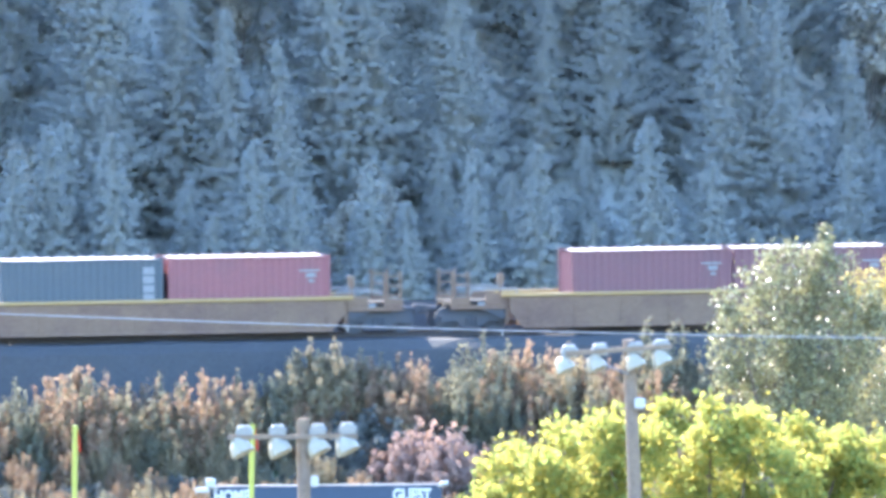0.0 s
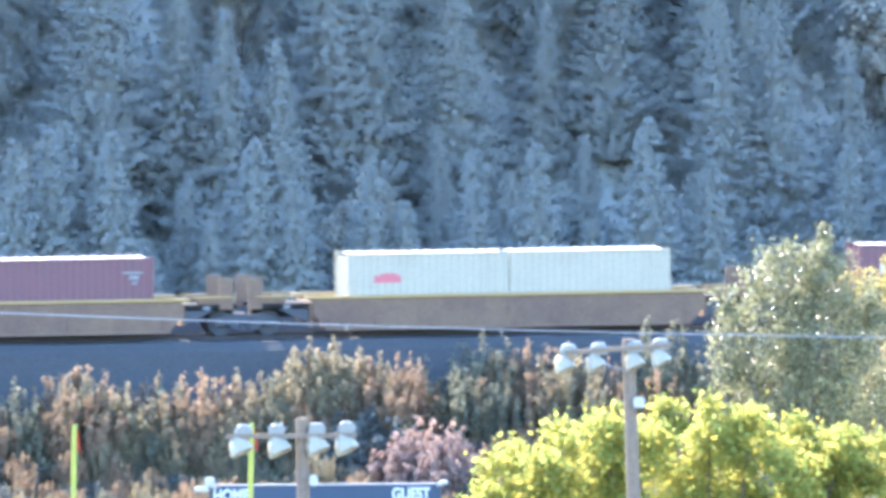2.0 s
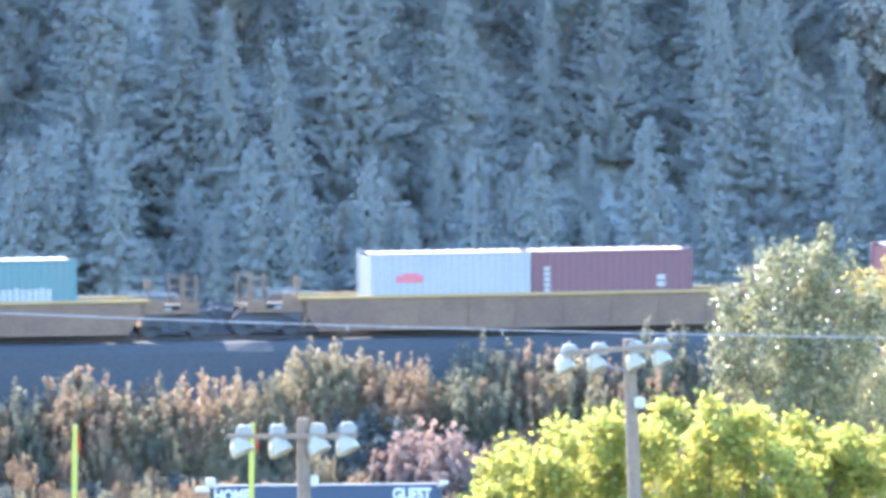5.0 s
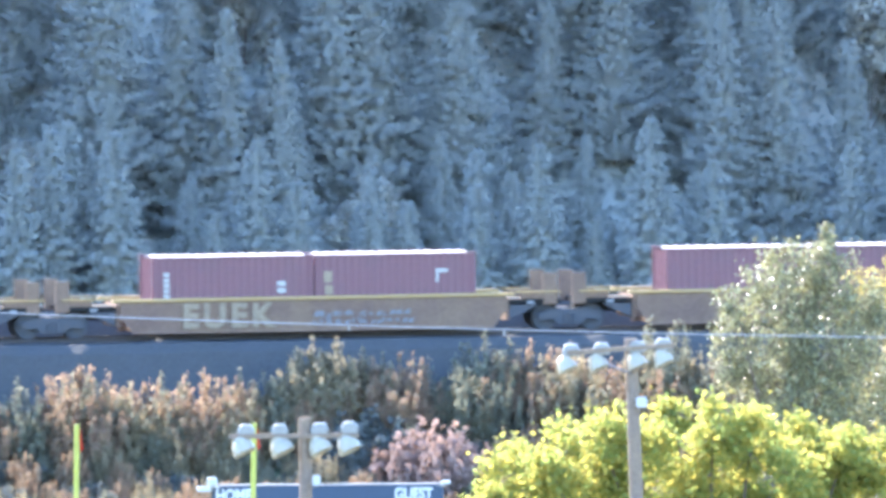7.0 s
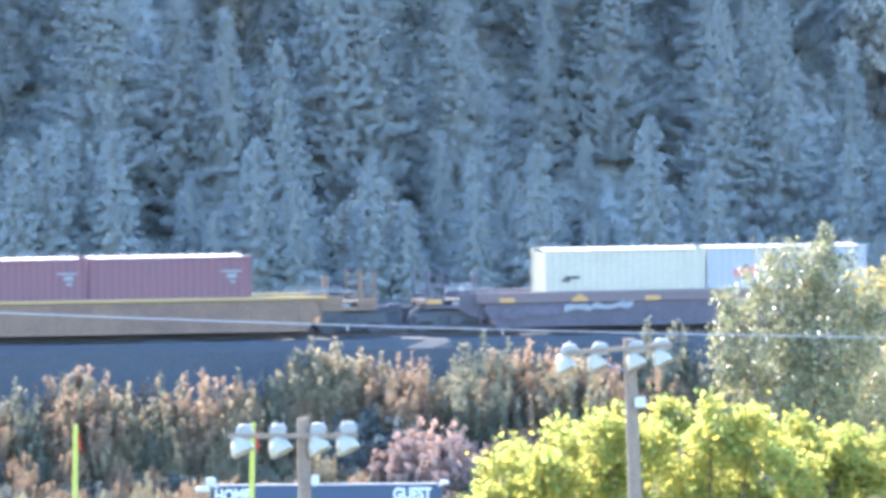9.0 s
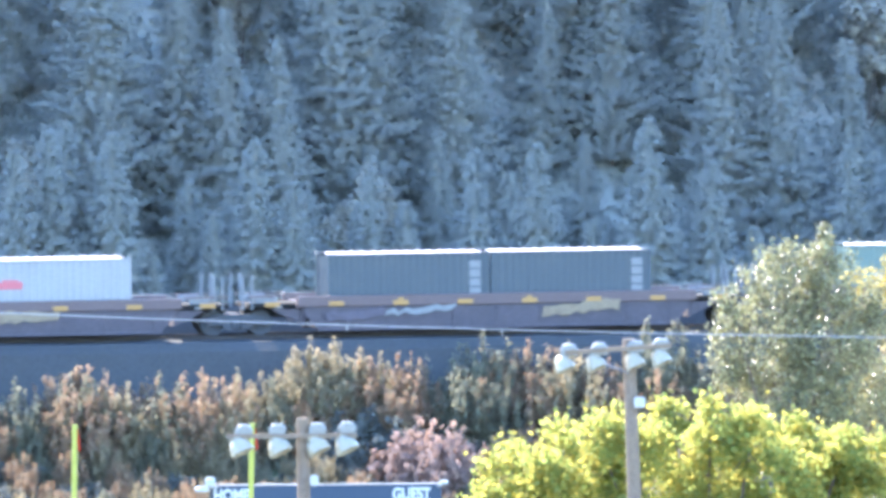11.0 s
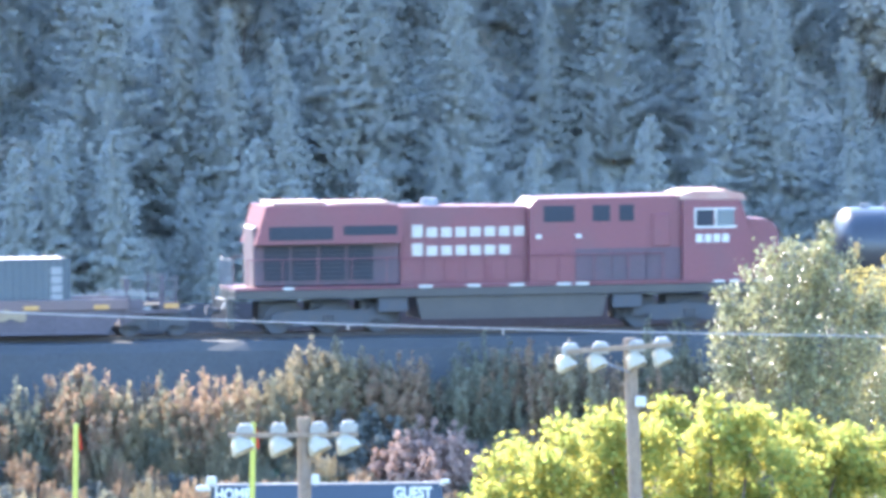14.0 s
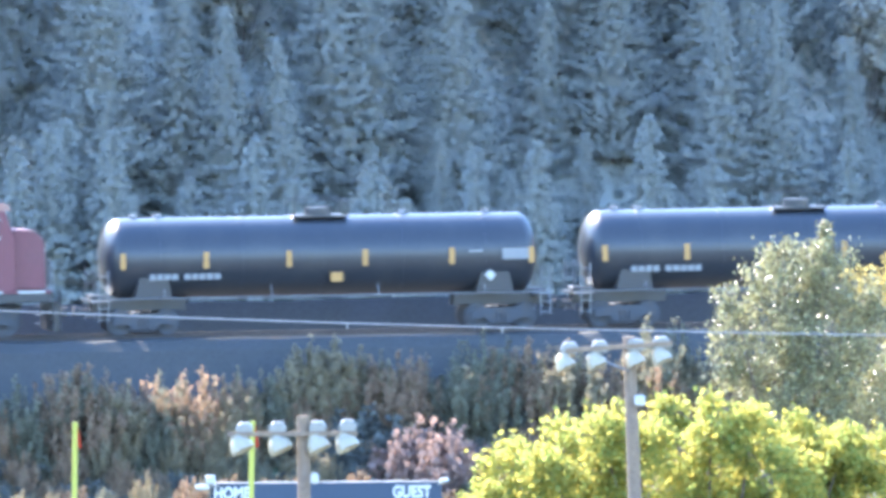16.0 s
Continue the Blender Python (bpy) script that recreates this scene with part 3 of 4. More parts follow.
def locomotive(p):
    lo = thing("locomotive", "red diesel locomotive with white lettering bars and black underframe", "locomotive", "", station(p))
    boxes("underframe", M_DARK, lo, ((-10.4, -1.5, 1.28), (10.35, 1.5, 1.62)), bevel=0.03, label="black underframe")
    boxes("walkway", M_REDPAINT, lo, ((-10.4, -1.52, 1.624), (10.35, 1.52, 1.72)), bevel=0.01)
    # radiator end
    bm = bmesh.new()
    # The shade under the overhanging radiator is painted into this block's darker red.
    box(bm, (-9.6, -1.0, 1.724), (-4.1, 1.0, 3.95), 0.06)
    part("radiator_base", bm, M_DARKRED, lo, "lower radiator hood, red darkened for the shade of the overhang")
    bm = bmesh.new()
    prism(bm, [(-9.6, 3.3), (-9.2, 4.72), (-4.3, 4.72), (-4.1, 4.4), (-4.1, 3.3)], -1.48, 1.48)
    part("radiator_section", bm, M_REDPAINT, lo)
    boxes("radiator_grille", M_GRILLE, lo, ((-9.1, -1.50, 3.45), (-6.7, -1.482, 3.95)), ((-6.3, -1.50, 3.6), (-4.3, -1.482, 3.95)), label="dark radiator grille")
    for i in range(4):
        x = -9.2 + i * 1.05
        bm = bmesh.new()
        for k in range(8):
            box(bm, (x, -1.06, 1.95 + k * 0.16), (x + 0.92, -1.004, 2.085 + k * 0.16))
        part("hood_vent", bm, M_GRILLE, lo, "dark louvred vent")
    boxes("radiator_top", M_SUNLITRED, lo, ((-8.9, -1.25, 4.724), (-6.9, 1.25, 4.84)), ((-6.6, -1.25, 4.724), (-4.5, 1.25, 4.80)), bevel=0.03)
    # long hood
    bm = bmesh.new()
    prism(bm, [(-4.1, 1.724), (0.7, 1.724), (0.7, 4.55), (-4.1, 4.62)], -1.02, 1.02)
    h = part("engine_hood", bm, M_REDPAINT, lo)
    for i in range(6):
        x = -4.0 + i * 0.78
        boxes("hood_door", M_REDPAINT, h, ((x, -1.05, 1.85), (x + 0.7, -1.022, 3.55)), bevel=0.01)
    bm = bmesh.new()
    rod(bm, (-2.8, 0, 4.6), (-2.8, 0, 4.86), 0.35, 0.3, 14)
    part("exhaust_stack", bm, M_GREYSTEEL, lo)
    # higher section with blower openings
    bm = bmesh.new()
    prism(bm, [(0.7, 1.724), (6.45, 1.724), (6.45, 4.86), (1.0, 4.82), (0.7, 4.5)], -1.3, 1.3)
    b = part("blower_section", bm, M_REDPAINT, lo)
    for a, c in ((1.25, 2.4), (3.1, 3.75), (4.1, 4.65)):
        boxes("blower_opening", M_GRILLE, b, ((a, -1.325, 3.95), (c, -1.303, 4.55)), label="dark blower opening")
    for a in (0.95, 2.42, 3.8, 5.05):
        boxes("hood_door", M_REDPAINT if a < 1 else M_DARKRED, b, ((a, -1.33, 1.76), (a + 1.36, -1.302, 2.95)), bevel=0.012)
    boxes("side_duct", M_REDPAINT, b, ((5.35, -1.38, 3.0), (6.0, -1.302, 4.2)), bevel=0.03)
    # cab and nose
    bm = bmesh.new()
    prism(bm, [(6.45, 1.724), (9.0, 1.724), (9.0, 3.6), (8.65, 4.65), (6.45, 4.72)], -1.5, 1.5)
    cab = part("cab", bm, M_REDPAINT, lo)
    bm = bmesh.new()
    prism(bm, [(6.35, 4.72), (8.9, 4.66), (8.75, 4.9), (8.2, 5.02), (6.9, 5.02), (6.4, 4.9)], -1.4, 1.4)
    part("cab_roof", bm, M_SUNLITRED, cab, "cab roof, red paled to show the sun highlight")
    for a, c in ((6.95, 7.6), (7.72, 8.4)):
        boxes("cab_window", M_GRILLE if a < 7 else M_GLASS, cab, ((a, -1.53, 3.72), (c, -1.503, 4.32)), bevel=0.01, label="pale cab side window")
        boxes("window_frame", M_WHITE, cab, ((a - 0.06, -1.52, 3.64), (c + 0.06, -1.502, 3.72)), ((a - 0.06, -1.52, 4.32), (c + 0.06, -1.502, 4.38)), ((a - 0.06, -1.52, 3.72), (a, -1.502, 4.32)))
    boxes("road_number", M_WHITE, cab, *[((6.95 + 0.33 * i, -1.515, 3.12), (7.2 + 0.33 * i, -1.503, 3.42)) for i in range(4)], label="plain white bars")
    bm = bmesh.new()
    prism(bm, [(9.0, 1.724), (10.25, 1.724), (10.2, 3.55), (9.85, 3.9), (9.0, 3.95)], -1.05, 1.05)
    bmesh.ops.bevel(bm, geom=bm.edges[:], offset=0.08, segments=2, affect="EDGES")
    part("nose", bm, M_REDPAINT, lo)
    # lettering as plain blocks
    for z, n, x0 in ((3.46, 8, -3.66), (2.78, 7, -3.66)):
        for i in range(n):
            x = x0 + i * 0.545
            hh = 0.46 if i == 0 else 0.36
            bm = bmesh.new()
            box(bm, (x, -1.068, z), (x + 0.40, -1.052, z + hh))
            part("lettering_block", bm, M_LETTER, lo, "plain white painted block")
    for x, wd in ((-8.6, 0.4), (-3.5, 0.5), (-1.7, 0.5), (-0.1, 0.55), (1.7, 0.5), (2.4, 0.5), (7.6, 0.4), (8.2, 0.35), (9.1, 1.0)):
        boxes("sill_stripe", M_WHITE, lo, ((x, -1.535, 1.63), (x + wd, -1.522, 1.72)), label="white reflective stripe")
    for x in (0.95, 2.45):
        boxes("notice", M_WHITE, lo, ((x, -1.335, 3.35), (x + 0.2, -1.322, 3.5)))
    # below the frame
    bm = bmesh.new()
    prism(bm, [(-3.4, 0.45), (3.4, 0.45), (3.6, 1.28), (-3.6, 1.28)], -1.35, 1.35)
    part("fuel_tank", bm, M_DARK, lo, "black fuel tank")
    for x in (-8.6, -6.7, -4.8, 4.8, 6.7, 8.6):
        boxes("traction_motor", M_TRUCK, lo, ((x - 0.75, -0.62, 0.3), (x + 0.75, 0.62, 1.15)), bevel=0.05)
    for x in (-5.0, 3.8):
        boxes("equipment_box", M_TRUCK, lo, ((x, -1.4, 0.75), (x + 1.1, -1.0, 1.28)), bevel=0.03)
    for c in (-6.8, 6.8):
        truck(lo, c, (-1.9, 0.0, 1.9), 0.53)
    for sx in (-1, 1):
        for s in (-1, 1):
            bm = bmesh.new()
            for k in range(4):
                box(bm, (sx * 10.45 - 0.2, s * 1.3 - 0.2, 0.35 + k * 0.32), (sx * 10.45 + 0.2, s * 1.3 + 0.2, 0.39 + k * 0.32))
            box(bm, (sx * 10.68 - 0.02, s * 1.3 - 0.22, 0.3), (sx * 10.68 + 0.02, s * 1.3 + 0.22, 1.7))
            part("step_ladder", bm, M_DARK, lo)
        boxes("pilot", M_DARK, lo, ((sx * 10.55 - 0.12, -1.4, 0.2), (sx * 10.55 + 0.12, 1.4, 1.3)), bevel=0.03)
        for s in (-1, 1):
            bm = bmesh.new()
            for q in (0.35, 1.1):
                rod(bm, (sx * 10.45, s * q, 1.7), (sx * 10.45, s * q, 2.8), 0.035)
            rod(bm, (sx * 10.45, s * 0.35, 2.75), (sx * 10.45, s * 1.1, 2.75), 0.025)
            part("end_rail", bm, M_GREYSTEEL, lo)
        coupler(lo, sx * 10.6, sx)
        bm = bmesh.new()
        rod(bm, (sx * 10.68, -0.9, 1.05), (sx * 10.74, -0.9, 1.05), 0.11)
        part("ditch_light", bm, M_WHITE, lo)
    for s in (-1, 1):
        bm = bmesh.new()
        for i in range(13):
            x = -9.9 + i * 1.3
            rod(bm, (x, s * 1.46, 1.7), (x, s * 1.46, 2.75), 0.018, None, 6)
        rod(bm, (-9.9, s * 1.46, 2.75), (5.7, s * 1.46, 2.75), 0.02, None, 6)
        part("handrail", bm, M_REDPAINT, lo)
    return lo


locomotive(10015)


def tank_wagon(p):
    t = thing("tank_wagon", "black tank wagon with yellow reflector strips", "rail wagon", "tank wagons of the train", station(p))
    R, ZC, HL = 1.50, 2.76, 8.2
    prof = [(-HL - 0.02, 0.0)] + [(-HL + 0.75 - 0.75 * math.cos(a), R * math.sin(a)) for a in [math.pi / 2 * i / 7 for i in range(1, 8)]]
    prof += [(HL * k / 12, R) for k in range(-10, 11, 2)] + [(-x, r) for x, r in reversed(prof)]
    n = 40
    v, f = [], []
    for x, r in prof:
        v += [(x, r * math.cos(2 * math.pi * k / n), ZC + r * math.sin(2 * math.pi * k / n)) for k in range(n)]
    for i in range(len(prof) - 1):
        f += [(i * n + k, (i + 1) * n + k, (i + 1) * n + (k + 1) % n, i * n + (k + 1) % n) for k in range(n)]
    raw("tank", v, f, M_DARK, t, True)
    for x in (-6.1, -3.0, 0.0, 3.0, 6.1):
        bm = bmesh.new()
        rod(bm, (x - 0.06, 0, ZC), (x + 0.06, 0, ZC), R + 0.012, None, 40)
        part("tank_band", bm, M_DARK, t)
    for x in (-7.55, -4.45, -1.35, 1.5, 4.75, 7.75):
        boxes("reflector", M_YMARK, t, ((x - 0.1, -R - 0.03, ZC - 0.33), (x + 0.1, -R + 0.02, ZC + 0.27)), label="yellow reflector strip")
    boxes("lettering_bar", M_DULL, t, *[((-6.55 + 0.28 * i, -1.475, 2.02), (-6.33 + 0.28 * i, -1.3, 2.24)) for i in range(4)], label="plain pale bars")
    boxes("lettering_bar", M_DULL, t, *[((-5.25 + 0.28 * i, -1.475, 2.02), (-5.03 + 0.28 * i, -1.3, 2.24)) for i in range(5)])
    boxes("lettering_bar", M_DULL, t, ((5.4, -1.515, 2.86), (5.9, -1.4, 2.94)))
    boxes("warning_panel", M_DULL, t, ((6.65, -1.52, 2.58), (7.65, -1.4, 2.98)))
    boxes("placard", M_YMARK, t, ((0.22, -1.5, 1.86), (0.66, -1.25, 2.2)), label="yellow placard")
    bm = bmesh.new()
    prism(bm, [(6.0, 2.0), (6.2, 1.8), (6.4, 2.0), (6.2, 2.2)], -1.5, -1.3)
    part("placard", bm, M_WHITE, t, "white diamond placard")
    bm = bmesh.new()
    rod(bm, (0, 0, 4.2), (0, 0, 4.55), 0.5, None, 16)
    part("manway", bm, M_DARK, t)
    bm = bmesh.new()
    box(bm, (-1.0, -0.8, 4.22), (1.0, 0.8, 4.27))
    for x in (-1.0, 1.0):
        for s in (-1, 1):
            rod(bm, (x, s * 0.8, 4.2), (x, s * 0.8, 4.85), 0.014, None, 6)
    for s in (-1, 1):
        rod(bm, (-1.0, s * 0.8, 4.84), (1.0, s * 0.8, 4.84), 0.014, None, 6)
    part("top_platform", bm, M_DARK, t, "dark grated top platform")
    for x in (-6.9, -6.0, 3.2, 6.3):
        bm = bmesh.new()
        rod(bm, (x, 0, 4.2), (x, 0, 4.38), 0.16, None, 10)
        part("valve", bm, M_GREYSTEEL, t)
    for sx in (-1, 1):
        a, b = sorted((sx * 5.0, sx * 8.55))
        boxes("stub_sill", M_DARK, t, ((a, -0.35, 0.85), (b, 0.35, 1.45)), bevel=0.03)
        boxes("end_platform", M_DARK, t, ((sx * 8.3 - 0.35, -1.4, 1.2), (sx * 8.3 + 0.35, 1.4, 1.27)))
        for s in (-1, 1):
            bm = bmesh.new()
            for q in (0.0, 0.35):
                rod(bm, (sx * 8.45 - sx * q, s * 1.42, 0.5), (sx * 8.45 - sx * q, s * 1.42, 2.4), 0.025, None, 6)
            for z in (0.6, 1.0, 1.4, 1.8, 2.2):
                rod(bm, (sx * 8.45, s * 1.42, z), (sx * 8.1, s * 1.42, z), 0.018, None, 6)
            part("ladder", bm, M_GREYSTEEL, t)
        bm = bmesh.new()
        prism(bm, [(sx * 6.4 - 0.7, 1.4), (sx * 6.4 + 0.7, 1.4), (sx * 6.4 + 0.5, 2.2), (sx * 6.4 - 0.5, 2.2)], -1.35, 1.35)
        part("saddle", bm, M_DARK, t)
        truck(t, sx * 6.7)
        coupler(t, sx * 8.55, sx)
    bm = bmesh.new()
    rod(bm, (-8.1, -1.45, 1.35), (8.1, -1.45, 1.35), 0.025, None, 6)
    for x in (-6, -2, 2, 6):
        rod(bm, (x, -1.45, 1.35), (x, -1.3, 1.75), 0.02, None, 6)
    part("side_rail", bm, M_GREYSTEEL, t)
    return t


tank_wagon(10983)
tank_wagon(11833)


# ---- the playing field ----
def stand(name, x, y, label, category, group="", sink=0.05):
    ob = new(name)
    tagged(ob, label, category, group)
    ob.location = (x, y, height(x, y) - sink)
    return ob


def floodlight(parent, x, z, housing_x, housing_z, aim, size):
    """A lamp head: ballast housing on the arm, socket cap and bell reflector."""
    bm = bmesh.new()
    o = [(-0.15, -0.10), (0.15, -0.10), (0.17, 0.02), (0.10, 0.12), (-0.10, 0.12), (-0.17, 0.0)]
    prism(bm, [(housing_x + a, housing_z + b) for a, b in o], -0.16, 0.10)
    bmesh.ops.bevel(bm, geom=bm.edges[:], offset=0.02, segments=1, affect="EDGES")
    lamp = part("lamp_head", bm, M_LAMPBODY, parent, "grey lamp housing with a white bell reflector")
    d = Vector(aim).normalized()
    q = d.to_track_quat("Z", "Y").to_matrix().to_4x4()
    m = Matrix.Translation((x, -0.12, z)) @ q @ Matrix.Scale(size, 4)
    prof = [(-0.16, 0.11), (-0.14, 0.16), (-0.09, 0.215), (-0.02, 0.25), (0.07, 0.272), (0.16, 0.285), (0.175, 0.288), (0.16, 0.272), (0.06, 0.25), (-0.02, 0.21), (-0.08, 0.15), (-0.10, 0.0)]
    n = 20
    v = [tuple(m @ Vector((r * math.cos(2 * math.pi * k / n), r * math.sin(2 * math.pi * k / n), s))) for s, r in prof for k in range(n)]
    f = [(i * n + k, i * n + (k + 1) % n, (i + 1) * n + (k + 1) % n, (i + 1) * n + k) for i in range(len(prof) - 1) for k in range(n)]
    raw("reflector", v, f, M_LAMPHOOD, lamp, True)
    bm = bmesh.new()
    rod(bm, m @ Vector((0, 0, -0.24)), m @ Vector((0, 0, -0.17)), 0.10, 0.135, 14)
    rod(bm, m @ Vector((0, 0, -0.17)), m @ Vector((0, 0, 0.0)), 0.135, 0.165, 14)
    smooth(part("socket_cap", bm, M_LAMPHOOD, lamp))
    bm = bmesh.new()
    rod(bm, (housing_x, -0.02, housing_z - 0.08), m @ Vector((0, 0, -0.2)), 0.03)
    part("bracket", bm, M_LAMPBODY, lamp)


def light_pole(x, y, top, lean, arm, lamps, aim, brace, boxes_on, size):
    """A wooden pole with a crossarm and four lamp heads; heights are counted from its foot."""
    p = stand("light_pole", x, y, "weathered wooden light pole with four white floodlights", "light pole", "light poles at the field")
    h = top - p.location.z
    bm = bmesh.new()
    segs = 10
    for i in range(segs):
        a, b = i / segs, (i + 1) / segs
        rod(bm, (lean * (a - 1) * h, 0, h * a), (lean * (b - 1) * h, 0, h * b), 0.19 - 0.075 * a, 0.19 - 0.075 * b, 14)
    bmesh.ops.remove_doubles(bm, verts=bm.verts[:], dist=0.002)
    part("pole", bm, M_WOOD, p)
    bm = bmesh.new()
    (xa, za), (xb, zb) = arm
    zs = top - p.location.z
    a, b = Vector((xa, -0.14, zs + za)), Vector((xb, -0.14, zs + zb))
    m = (a + b) / 2
    bmesh.ops.create_cube(bm, size=1, matrix=Matrix.LocRotScale(m, Euler((0, -math.atan2(zb - za, xb - xa), 0)), ((b - a).length, 0.09, 0.085)))
    part("crossarm", bm, M_WOOD, p)
    for lx, lz, hx, hz in lamps:
        floodlight(p, lx, zs + lz, hx, zs + hz, aim, size)
    if brace:
        bm = bmesh.new()
        rod(bm, (brace[0], -0.2, zs + brace[1]), (brace[2], -0.13, zs + brace[3]), 0.018)
        part("arm_brace", bm, M_GREYSTEEL, p)
    for bx, bz, sx, sz in boxes_on:
        bm = bmesh.new()
        box(bm, (bx - sx / 2, -0.26, zs + bz - sz / 2), (bx + sx / 2, -0.10, zs + bz + sz / 2), 0.03)
        part("junction_box", bm, M_WHITE, p, "small white junction box")
    return p


light_pole(3.417, 300, 14.81, -0.028, ((-1.17, -0.24), (0.80, -0.12)),
           [(-1.20, -0.46, -1.10, -0.21), (-0.62, -0.44, -0.54, -0.19), (0.10, -0.42, 0.12, -0.16), (0.58, -0.36, 0.60, -0.12)],
           (0.40, -0.2, -0.85), (-0.52, -0.42, 0.0, -0.63), [(0.19, -1.17, 0.2, 0.2)], 0.67)
light_pole(-2.658, 305, 13.124, -0.006, ((-1.42, -0.33), (1.02, -0.33)),
           [(-1.18, -0.52, -1.10, -0.24), (-0.46, -0.53, -0.47, -0.23), (0.26, -0.52, 0.28, -0.22), (0.80, -0.50, 0.84, -0.20)],
           (0.42, -0.2, -0.85), None, [(0.21, -1.17, 0.15, 0.2)], 0.80)

TOP = 3.30
for gx, lean in ((-10.91, -0.02), (-5.67, -0.026)):
    g = stand("goal_post", gx, 480, "tall lime-yellow goal upright with a red ribbon", "goal post", "goal uprights")
    h = TOP - g.location.z
    bm = bmesh.new()
    rod(bm, (-lean * -h, 0, 0), (0, 0, h), 0.085, 0.075, 12)
    part("upright", bm, M_POST, g)
    bm = bmesh.new()
    prism(bm, [(0.07, h - 0.10), (0.13, h - 0.35), (0.17, h - 0.75), (0.10, h - 0.80), (0.08, h - 0.4)], -0.02, 0.0)
    part("ribbon", bm, M_RIBBON, g, "red wind ribbon")


def scoreboard():
    x0, x1, top, y = -7.30, -0.10, -0.03, 505
    s = stand("scoreboard", (x0 + x1) / 2, y, "dark blue scoreboard with white captions and small lamps", "scoreboard")
    z = s.location.z
    hw = (x1 - x0) / 2
    boxes("panel", M_BOARD, s, ((-hw, -0.1, top - 3.2 - z), (hw, 0.25, top - z)), bevel=0.02)
    boxes("edge_trim", M_LAMPBODY, s, ((-hw - 0.04, -0.13, top - z), (hw + 0.04, 0.28, top + 0.016 - z)), bevel=0.01)
    for lx in (-hw + 1.0, hw - 1.0):
        bm = bmesh.new()
        rod(bm, (lx, 0.4, 0), (lx, 0.4, top - 0.3 - z), 0.12)
        part("leg", bm, M_GREYSTEEL, s)
    text_mesh("caption", "HOME", 0.36, M_CAPTION, s, (-7.19 - (x0 + x1) / 2, -0.115, -0.50 - z), "white caption", 0.05, 1.0, 0.77)
    text_mesh("caption", "GUEST", 0.36, M_CAPTION, s, (-1.63 - (x0 + x1) / 2, -0.115, -0.50 - z), "white caption", 0.05, 1.0, 0.77)
    # lamps on the left corner and the middle
    for bx, bz, w, h in ((-7.28, 0.10, 0.30, 0.28), (-7.55, -0.12, 0.42, 0.16), (-0.02, 0.03, 0.28, 0.12)):
        bm = bmesh.new()
        box(bm, (bx - w / 2 + 3.70, -0.5, bz - h / 2 - z), (bx + w / 2 + 3.70, -0.2, bz + h / 2 - z), 0.04)
        rod(bm, (bx + 3.70, -0.3, bz - h / 2 - z), (bx + 3.70 + (0.35 if bx < -1 else -0.3), 0.05, top - 0.1 - z), 0.03)
        part("board_lamp", bm, M_WHITE, s, "small white lamp")


scoreboard()


def wire():
    """A single cable strung across the view, with its two small hangers."""
    cu = bpy.data.curves.new("cable", "CURVE")
    cu.dimensions, cu.bevel_depth, cu.bevel_resolution = "3D", 0.016, 2
    sp = cu.splines.new("POLY")
    pts = []
    for i in range(81):
        x = -60 + 1.5 * i
        pts.append((x, 430, 8.555 - 0.0365 * x + 0.00055 * x * x))
    sp.points.add(len(pts) - 1)
    for p, c in zip(sp.points, pts):
        p.co = (*c, 1)
    tmp = bpy.data.objects.new("cable", cu)
    me = bpy.data.meshes.new_from_object(tmp)
    bpy.data.objects.remove(tmp)
    me.materials.clear()
    me.materials.append(M_CABLE)
    root = stand("overhead_line", -62, 430, "thin pale overhead cable between wooden posts", "cable")
    ob = new("cable", me)
    ob.parent = root
    ob.matrix_local = Matrix.Translation(-root.location)
    for x in (-60, 60):
        bm = bmesh.new()
        zt = 8.555 - 0.0365 * x + 0.00055 * x * x
        g = height(x, 430)
        rod(bm, (x, 430, g), (x, 430, zt + 0.6), 0.18, 0.12, 10)
        po = part("line_post", bm, M_WOOD, root)
        po.matrix_local = Matrix.Translation(-root.location)
    for x in (-2.55, 1.55):
        bm = bmesh.new()
        zt = 8.555 - 0.0365 * x + 0.00055 * x * x
        rod(bm, (x, 430, zt), (x, 430, zt - 0.15), 0.02)
        po = part("hanger", bm, M_CABLE, root)
        po.matrix_local = Matrix.Translation(-root.location)


wire()


